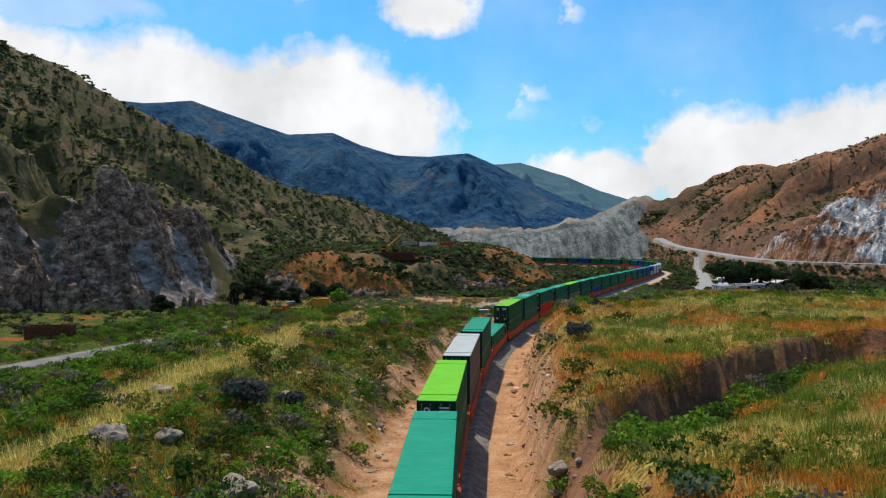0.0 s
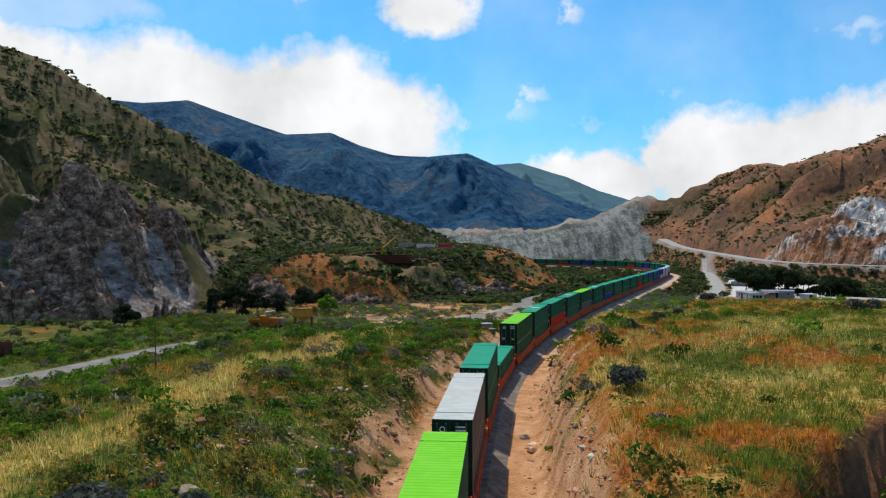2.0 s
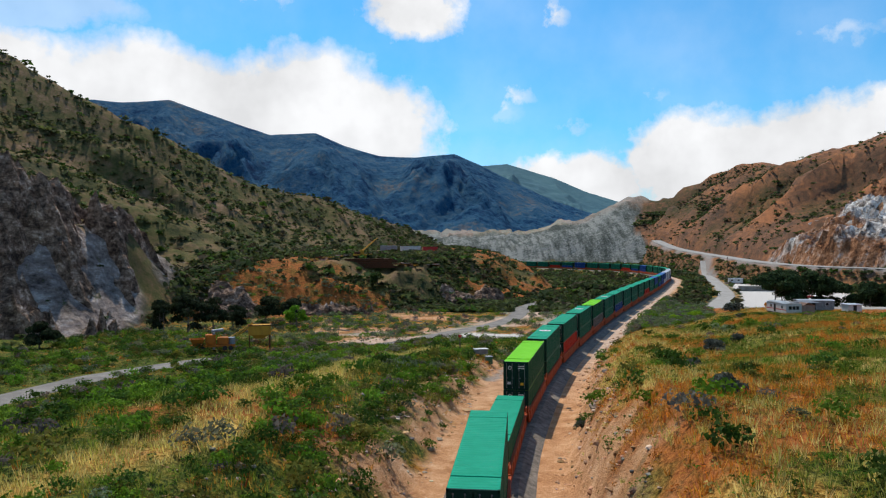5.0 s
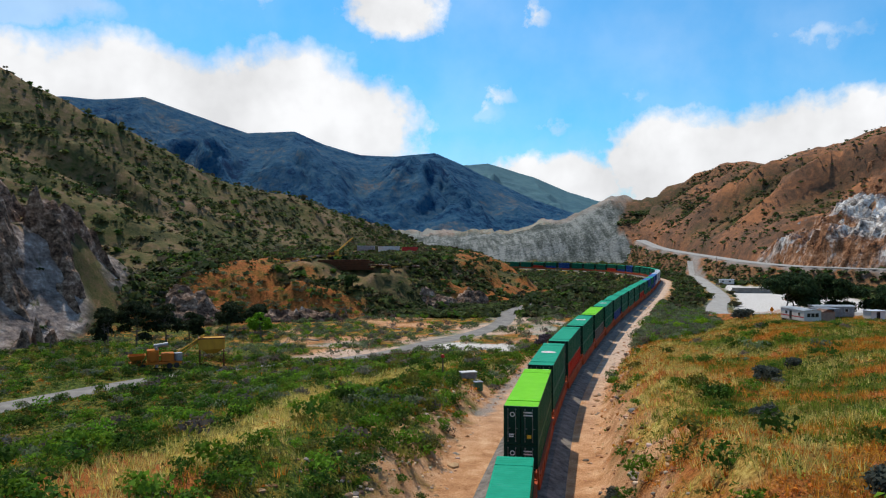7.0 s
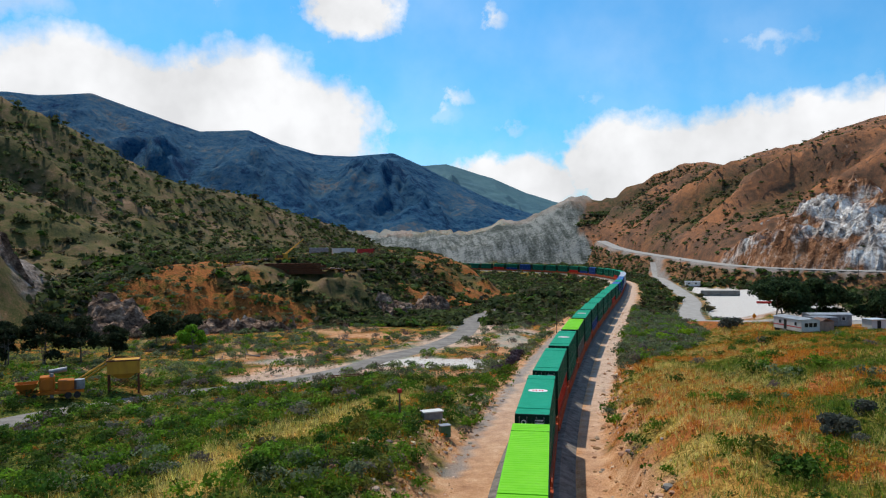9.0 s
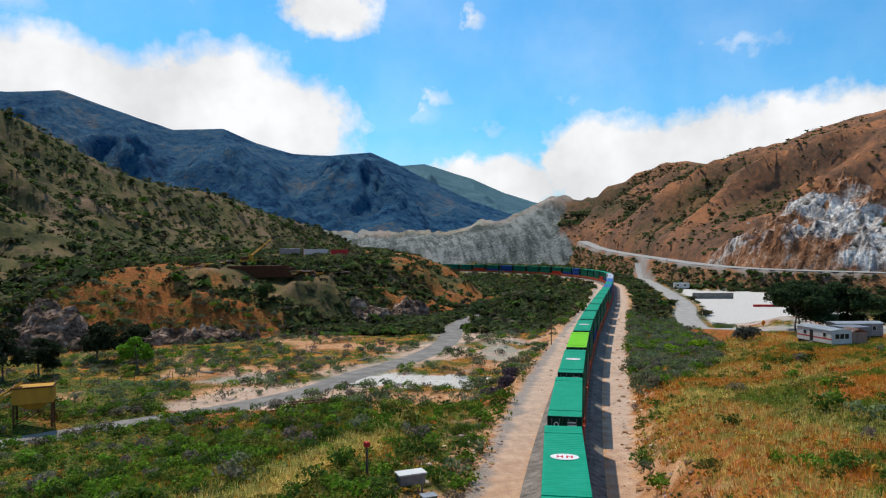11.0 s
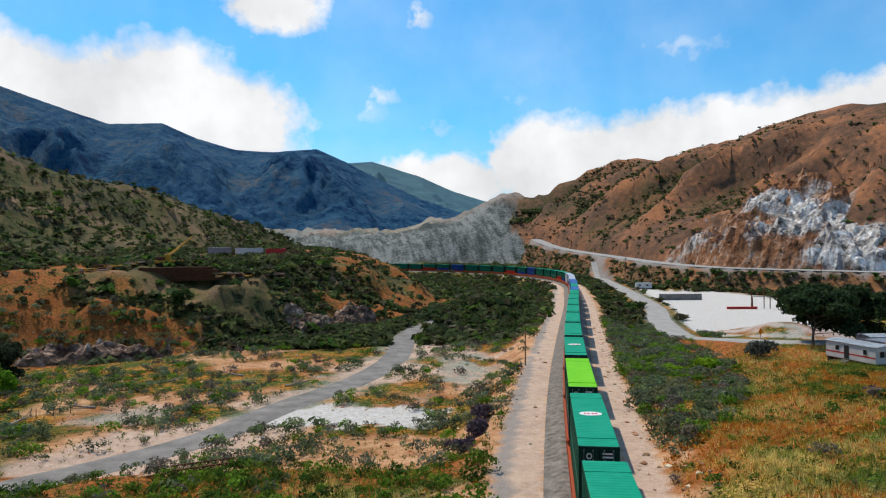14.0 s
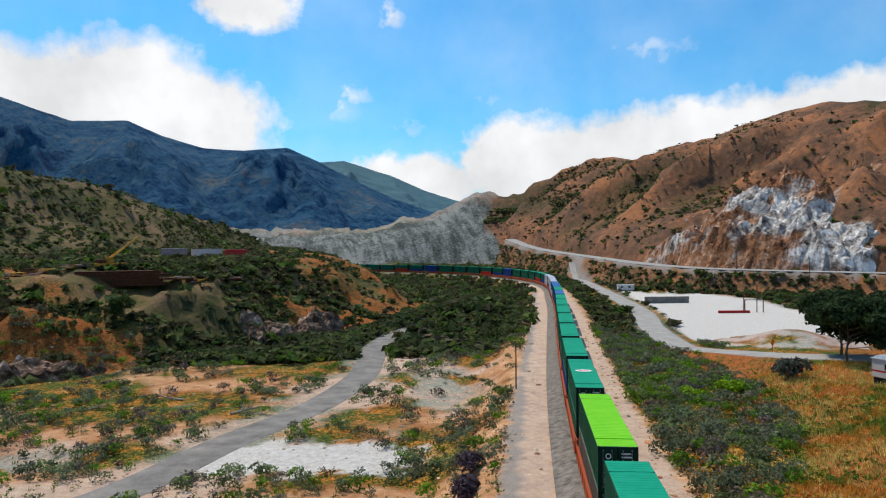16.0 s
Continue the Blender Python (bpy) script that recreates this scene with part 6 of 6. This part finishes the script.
def mobile_home(x, y, turn, ln, wd, label, stripe, end_windows, side):
    ob = placed("mobile_home", x, y, turn, label, "mobile home", "mobile homes")
    part("body", boxes((-wd / 2, wd / 2, -ln / 2, ln / 2, 0.6, 3.0), bevel=0.06), side, ob)
    # Shade below the raised floor is put in as a solid black block
    part("skirt", boxes((-wd / 2 + 0.15, wd / 2 - 0.15, -ln / 2 + 0.2, ln / 2 - 0.2, -0.3, 0.6)), MAT_BLACK, ob, "solid black block for the shaded open underside")
    bm = bmesh.new()
    rows = [[bm.verts.new((px, py, pz)) for px, pz in ((-wd / 2 - 0.15, 3.0), (-wd / 4, 3.2), (0, 3.26), (wd / 4, 3.2), (wd / 2 + 0.15, 3.0))] for py in (-ln / 2 - 0.2, ln / 2 + 0.2)]
    fs = [bm.faces.new((rows[0][i], rows[0][i + 1], rows[1][i + 1], rows[1][i])) for i in range(4)]
    bmesh.ops.solidify(bm, geom=fs, thickness=0.08)
    part("roof", bm, MAT_ROOFING, ob, "pale metal roof")
    if stripe:
        part("stripe", boxes((-wd / 2 - 0.012, -wd / 2 - 0.002, -ln / 2 + 0.1, ln / 2 - 0.1, 1.35, 1.55)), MAT_REDPAINT, ob, "dark red side stripe")
    for k in range(end_windows):
        window(ob, (k - (end_windows - 1) / 2) * 0.95, -ln / 2 - 0.002, 1.55, 0.8, 0.85)
    for q in (-0.3, 0.25):
        window(ob, -wd / 2 - 0.012, q * ln, 1.75, 0.7, 0.7, False)
    # Doorway has no opening: the shade inside it is a black slab
    d_ = part("door", boxes((-wd / 2 - 0.05, -wd / 2 - 0.003, 0.02 * ln, 0.02 * ln + 0.85, 0.7, 2.65)), MAT_BLACK, ob, "black slab for the shaded open doorway")
    part("step", boxes((-wd / 2 - 0.9, -wd / 2 - 0.06, 0.0, 1.0, -0.1, 0.3), (-wd / 2 - 0.5, -wd / 2 - 0.06, 0.0, 1.0, 0.3, 0.52)), MAT_CONCRETE, ob)
    return ob


mobile_home(90.3, 231.5, 3, 9.2, 4.0, "white mobile home with red stripe and dark windows", True, 3, MAT_SIDING)
mobile_home(101.0, 237.5, 84, 9.0, 3.6, "pale grey mobile home beneath the pines", False, 1, MAT_DULL)
shed = placed("garden_shed", 94.6, 229.5, 4, "faded pink wooden shed between the homes", "shed")
part("walls", boxes((-1.7, 1.7, -1.4, 1.4, -0.2, 2.1)), MAT_PINK, shed)
bm = bmesh.new()
vs = [[bm.verts.new((px, py, pz)) for px, pz in ((-1.9, 2.05), (0, 2.75), (1.9, 2.05))] for py in (-1.6, 1.6)]
fs = [bm.faces.new((vs[0][i], vs[0][i + 1], vs[1][i + 1], vs[1][i])) for i in range(2)]
bmesh.ops.solidify(bm, geom=fs, thickness=0.1)
part("roof", bm, MAT_PINK, shed)
part("door", boxes((-0.5, 0.5, -1.44, -1.4, 0, 1.9)), MAT_PINK, shed)
port = placed("carport", 97.0, 233.5, 4, "grey flat metal carport between the homes", "carport")
part("roof", boxes((-2.6, 2.6, -2.2, 2.2, 2.75, 2.87)), MAT_DULL, port)
for sx in (-2.4, 2.4):
    for sy in (-2.0, 2.0):
        part("post", boxes((sx - 0.05, sx + 0.05, sy - 0.05, sy + 0.05, -0.2, 2.76)), MAT_DULL, port)
hut = placed("small_hut", 107.5, 231.5, 6, "small white hut with a pale lean-to roof", "hut")
part("walls", boxes((-1.8, 1.8, -1.3, 1.3, -0.2, 2.0)), MAT_SIDING, hut)
part("roof", boxes((-2.0, 2.0, -1.6, 1.6, 2.0, 2.1)), MAT_ROOFING, hut)
part("door", boxes((-0.45, 0.45, -1.34, -1.3, 0, 1.85)), MAT_BLACK, hut)

wall = placed("block_wall", 170, 420, -12, "long stained concrete block wall in the gravel yard", "wall")
for k in range(9):
    for j in range(3):
        part("block", boxes((-9 + k * 2 + 0.015, -7 + k * 2 - 0.015, -0.4, 0.4, -0.2 + j * 0.95, 0.73 + j * 0.95), bevel=0.03), MAT_CONCRETE, wall)
office = placed("site_office", 187, 486, -15, "small white site office trailer with pale roof", "trailer")
part("body", boxes((-4, 4, -1.5, 1.5, 0.5, 3.0)), MAT_SIDING, office)
part("roof", boxes((-4.2, 4.2, -1.7, 1.7, 3.0, 3.15)), MAT_ROOFING, office)
part("deck", boxes((-6.5, -3.5, -4.0, -1.6, 0.0, 0.5)), MAT_PINK, office, "reddish wooden deck")
part("skirt", boxes((-3.8, 3.8, -1.4, 1.4, -0.2, 0.5)), MAT_PINK, office)
for q in (-2.2, 1.6):
    window(office, q, -1.502, 1.6, 1.2, 0.8)
beam = placed("red_beam", 170, 377, -14, "bright red steel beam lying in the yard", "beam")
part("web", boxes((-5.5, 5.5, -0.1, 0.1, 0.1, 0.8)), MAT_REDPAINT, beam)
part("flange", boxes((-5.5, 5.5, -0.35, 0.35, 0.8, 0.92)), MAT_REDPAINT, beam)
part("flange", boxes((-5.5, 5.5, -0.35, 0.35, -0.02, 0.1)), MAT_REDPAINT, beam)
gantry = placed("steel_gantry", 178, 377, -14, "thin steel gantry frame with two masts", "gantry")
for q, h in ((-3.2, 4.4), (3.2, 4.4), (-3.6, 6.5), (1.0, 9.5)):
    part("post", boxes((q - 0.13, q + 0.13, -0.13, 0.13, -0.3, h)), MAT_RUST, gantry)
part("crossbar", boxes((-3.3, 3.3, -0.12, 0.12, 4.3, 4.55)), MAT_DULL, gantry)


def pole(x, y, h, label, arms=True, r=0.16, name="utility_pole"):
    ob = placed(name, x, y, 30, label, "pole", "poles" if arms else "")
    bm = bmesh.new()
    tube(bm, (0, 0, -0.5), (0, 0, h), r, r * 0.7, 8)
    part("shaft", bm, MAT_WOOD, ob)
    if arms:
        part("crossarm", boxes((-1.2, 1.2, -0.07, 0.07, h - 0.9, h - 0.75)), MAT_WOOD, ob)
        for q in (-1.1, -0.5, 0.5, 1.1):
            part("insulator", boxes((q - 0.06, q + 0.06, -0.06, 0.06, h - 0.75, h - 0.55), bevel=0.02), MAT_DULL, ob)
    return ob


pole(236, 466, 10, "weathered wooden utility pole beside the highway")
pole(252, 436, 10, "weathered wooden utility pole beside the highway")
pole(213, 560, 10, "weathered wooden utility pole beside the highway")
pole(46.2, 254.5, 6.5, "thin dark wooden post beside the railway", False, 0.11, "trackside_post")
pole(-25.5, 87, 4.2, "thin bare wooden stake on the grassy crest", False, 0.06, "wooden_stake")
sgn = placed("warning_sign", 109, 281, 20, "yellow diamond warning sign on a thin post", "sign")
part("post", boxes((-0.05, 0.05, -0.05, 0.05, -0.3, 2.2)), MAT_DULL, sgn)
bm = boxes((-0.6, 0.6, -0.08, -0.055, -0.6, 0.6))
bmesh.ops.transform(bm, matrix=Matrix.Translation((0, 0, 2.6)) @ Matrix.Rotation(radians(45), 4, "Y"), verts=bm.verts)
part("plate", bm, MAT_SIGN, sgn, "yellow diamond plate")
cab = placed("signal_cabinet", 9.4, 165, 15, "pale metal signal cabinet on short legs by the line", "cabinet")
part("body", boxes((-1.0, 1.0, -0.5, 0.5, 0.5, 1.25), bevel=0.03), MAT_DULL, cab)
part("lid", boxes((-1.1, 1.1, -0.6, 0.6, 1.25, 1.36)), MAT_SIDING, cab, "white sloping lid")
for sx in (-0.9, 0.9):
    part("leg", boxes((sx - 0.06, sx + 0.06, -0.06, 0.06, -0.3, 0.5)), MAT_DULL, cab)
cab2 = placed("relay_box", 10.4, 162, 15, "small green metal relay box in the weeds", "cabinet")
part("body", boxes((-0.5, 0.5, -0.4, 0.4, -0.1, 1.0), bevel=0.03), mottled("green_box_paint", (0.04, 0.12, 0.06), (0.07, 0.17, 0.09), 2, 0.5, 0.0), cab2)
part("lid", boxes((-0.56, 0.56, -0.46, 0.46, 1.0, 1.07)), MAT_DULL, cab2)
stub = pole(6.2, 166.5, 2.3, "short dark post with a red top", False, 0.12, "marker_post")
part("cap", boxes((-0.2, 0.2, -0.2, 0.2, 2.3, 2.7), bevel=0.04), MAT_REDPAINT, stub, "faded red cap")

# scrap: bin, girders, beam stack and crane on the mesa
skip = placed("rusted_bin", -83, 152, 8, "long rusted steel bin lying in the weeds", "bin")
part("side", boxes((-4.6, 4.6, -1.5, -1.4, 0, 2.6)), MAT_RUST, skip)
for q in np.arange(-4.5, 4.6, 1.5):
    part("rib", boxes((q, q + 0.15, -1.6, -1.5, 0, 2.6)), MAT_RUST, skip)
part("side", boxes((-4.6, 4.6, 1.4, 1.5, 0, 2.6)), MAT_RUST, skip)
part("end", boxes((-4.6, -4.5, -1.4, 1.4, 0, 2.6)), MAT_RUST, skip)
part("end", boxes((4.5, 4.6, -1.4, 1.4, 0, 2.6)), MAT_RUST, skip)
part("floor", boxes((-4.5, 4.5, -1.4, 1.4, -0.1, 0.1)), MAT_RUST, skip)
truss = placed("rusted_girder", -0.5, 216.5, 14, "rusted steel lattice girder lying in the wash", "girder")
for zz in (0.2, 1.1):
    for yy in (-0.8, 0.8):
        part("chord", tube(bmesh.new(), (-3.0, yy, zz), (3.0, yy, zz), 0.09, n=5), MAT_RUST, truss)
for k in range(8):
    bm = bmesh.new()
    q = -3.0 + k * 0.75
    for yy in (-0.8, 0.8):
        tube(bm, (q, yy, 0.2), (q + 0.7, yy, 1.1), 0.06, n=5)
    tube(bm, (q, -0.8, 1.1), (q, 0.8, 1.1), 0.05, n=5)
    part("lattice", bm, MAT_RUST, truss)
stackm = placed("beam_stack", -24, 362, 4, "long stack of rusted steel beams on the mesa", "beams")
rng_ = random.Random(5)
for k in range(24):
    ly, lz, ln = -2.4 + (k % 5) * 1.1, 0.1 + (k // 5) * 0.8, rng_.uniform(16, 21)
    ox = rng_.uniform(-1.5, 1.5)
    part("beam", boxes((ox - ln / 2, ox + ln / 2, ly, ly + 0.6, lz, lz + 0.12), (ox - ln / 2, ox + ln / 2, ly + 0.24, ly + 0.36, lz + 0.12, lz + 0.6), (ox - ln / 2, ox + ln / 2, ly, ly + 0.6, lz + 0.6, lz + 0.72)), MAT_RUST, stackm)
for i, (x, y, a) in enumerate([(-39, 360, 20), (-44, 363, -15), (-37, 366, 60), (-49, 361, 35), (-10, 364, 10), (-6, 366, 70), (2, 372, 25), (-42, 357, 80)]):
    pile = placed("scrap_pile", x, y, a, "heap of rusty scrap plates and pale blocks", "scrap", "scrap on the mesa")
    for k in range(9):
        w, dq = rng_.uniform(0.6, 1.8), rng_.uniform(0.4, 1.2)
        ox, oy, oz = rng_.uniform(-2.5, 2.5), rng_.uniform(-1.5, 1.5), rng_.uniform(0, 0.9)
        part("plate", boxes((ox - w, ox + w, oy - dq, oy + dq, oz, oz + rng_.uniform(0.2, 0.6))), (MAT_RUST, MAT_PINK, MAT_BIN)[k % 3], pile)
crane = placed("mobile_crane", -28, 369, 35, "old yellow mobile crane with raised boom on the mesa", "crane")
part("carrier", boxes((-4, 4, -1.2, 1.2, 0.7, 1.5), bevel=0.05), MAT_BIN, crane)
part("cab", boxes((-1.5, 0.2, -1.2, 0.0, 1.5, 3.2), bevel=0.08), MAT_BIN, crane)
part("counterweight", boxes((-3.6, -1.6, -1.1, 1.1, 1.5, 2.6), bevel=0.06), MAT_RUST, crane)
bm = bmesh.new()
for yy in (-0.3, 0.3):
    for zz in (0.0, 0.55):
        tube(bm, (-1.0, yy, 2.0 + zz), (7.6, yy * 0.4, 8.4 + zz * 0.4), 0.11, n=5)
for k in range(10):
    q = k / 10
    tube(bm, (-1 + 8.6 * q, -0.3 + 0.18 * q, 2.0 + 6.4 * q), (-1 + 8.6 * (q + 0.1), 0.3 - 0.18 * q, 2.4 + 6.4 * (q + 0.1)), 0.06, n=4)
part("boom", bm, MAT_BIN, crane, "yellow lattice boom")
for q in (-3, -1.5, 1.5, 3):
    bm = bmesh.new()
    tube(bm, (q, -1.4, 0.5), (q, 1.4, 0.5), 0.55, n=12)
    part("wheel", bm, MAT_BLACK, crane)



def road_trailer(x, y, turn, ln, mat, label):
    ob = placed("road_trailer", x, y, turn, label, "trailer", "trailers on the mesa")
    part("body", boxes((-ln / 2, ln / 2, -1.25, 1.25, 1.1, 3.6), bevel=0.05), mat, ob)
    part("roof", boxes((-ln / 2 - 0.05, ln / 2 + 0.05, -1.3, 1.3, 3.6, 3.72)), MAT_ROOFING if mat is not MAT_REDPAINT else mat, ob)
    part("chassis", boxes((-ln / 2, ln / 2, -0.6, 0.6, 0.75, 1.1)), MAT_BLACK, ob)
    for q in (-0.38, -0.28, 0.34):
        bm = bmesh.new()
        tube(bm, (q * ln, -1.2, 0.5), (q * ln, 1.2, 0.5), 0.5, n=12)
        part("wheel", bm, MAT_BLACK, ob)


for x, y, turn, ln, mat, label in ((1.8, 442, 5, 8.0, MAT_REDPAINT, "red box trailer parked on the far mesa"), (-9, 446, 8, 11.0, MAT_SIDING, "long white trailer parked on the far mesa"), (-21, 449, -4, 9.0, MAT_DULL, "grey metal trailer parked on the far mesa")):
    road_trailer(x, y, turn, ln, mat, label)


def boulder(x, y, r, seed):
    rng = np.random.default_rng(seed)
    ob = thing("boulder", Matrix.Translation((x, y, height_at(x, y) + r * 0.15)) @ Matrix.Rotation(rng.uniform(0, 6), 4, "Z"), "large weathered tan boulder half sunk in the bank", "boulder", "boulders on the banks")
    bm = bmesh.new()
    bmesh.ops.create_icosphere(bm, subdivisions=3, radius=r)
    for v in bm.verts:
        n = noise.noise(v.co * (1.1 / r) + Vector((seed, 0, 0))) * 0.45 + abs(noise.noise(v.co * (2.6 / r) + Vector((0, seed, 0)))) * 0.25
        v.co *= 0.85 + n
        v.co.z *= 0.65
        v.co.x *= 1.2
    part("stone", bm, MAT_BOULDER, ob)


MAT_BOULDER = mottled("tan_boulder_stone", (0.16, 0.12, 0.09), (0.46, 0.36, 0.27), 1.2, 0.95, 0.6, fine=7.0, dist=0.1)
for i, (x, y, r) in enumerate([(7.0, 43, 0.7), (-11.5, 39.5, 1.4), (-18.5, 40, 1.0), (-16.5, 43, 0.8), (-9.5, 53, 0.6), (-20, 51, 0.7), (-13, 60, 0.6), (10, 38, 0.6), (-8.5, 68, 0.5), (16.5, 118, 0.5), (-23, 74, 0.7), (8.2, 88, 0.5)]):
    boulder(x, y, r, 600 + i)


def fence_post(x, y):
    ob = placed("fence_post", x, y, 0, "thin dark wooden fence post in the scrub", "post", "old fence posts")
    part("shaft", tube(bmesh.new(), (0, 0, -0.3), (0.03, 0, 1.3), 0.06, 0.05, 6), MAT_WOOD, ob)


for k in range(14):
    fence_post(-52 + k * 2.1, 247 + k * 0.9)
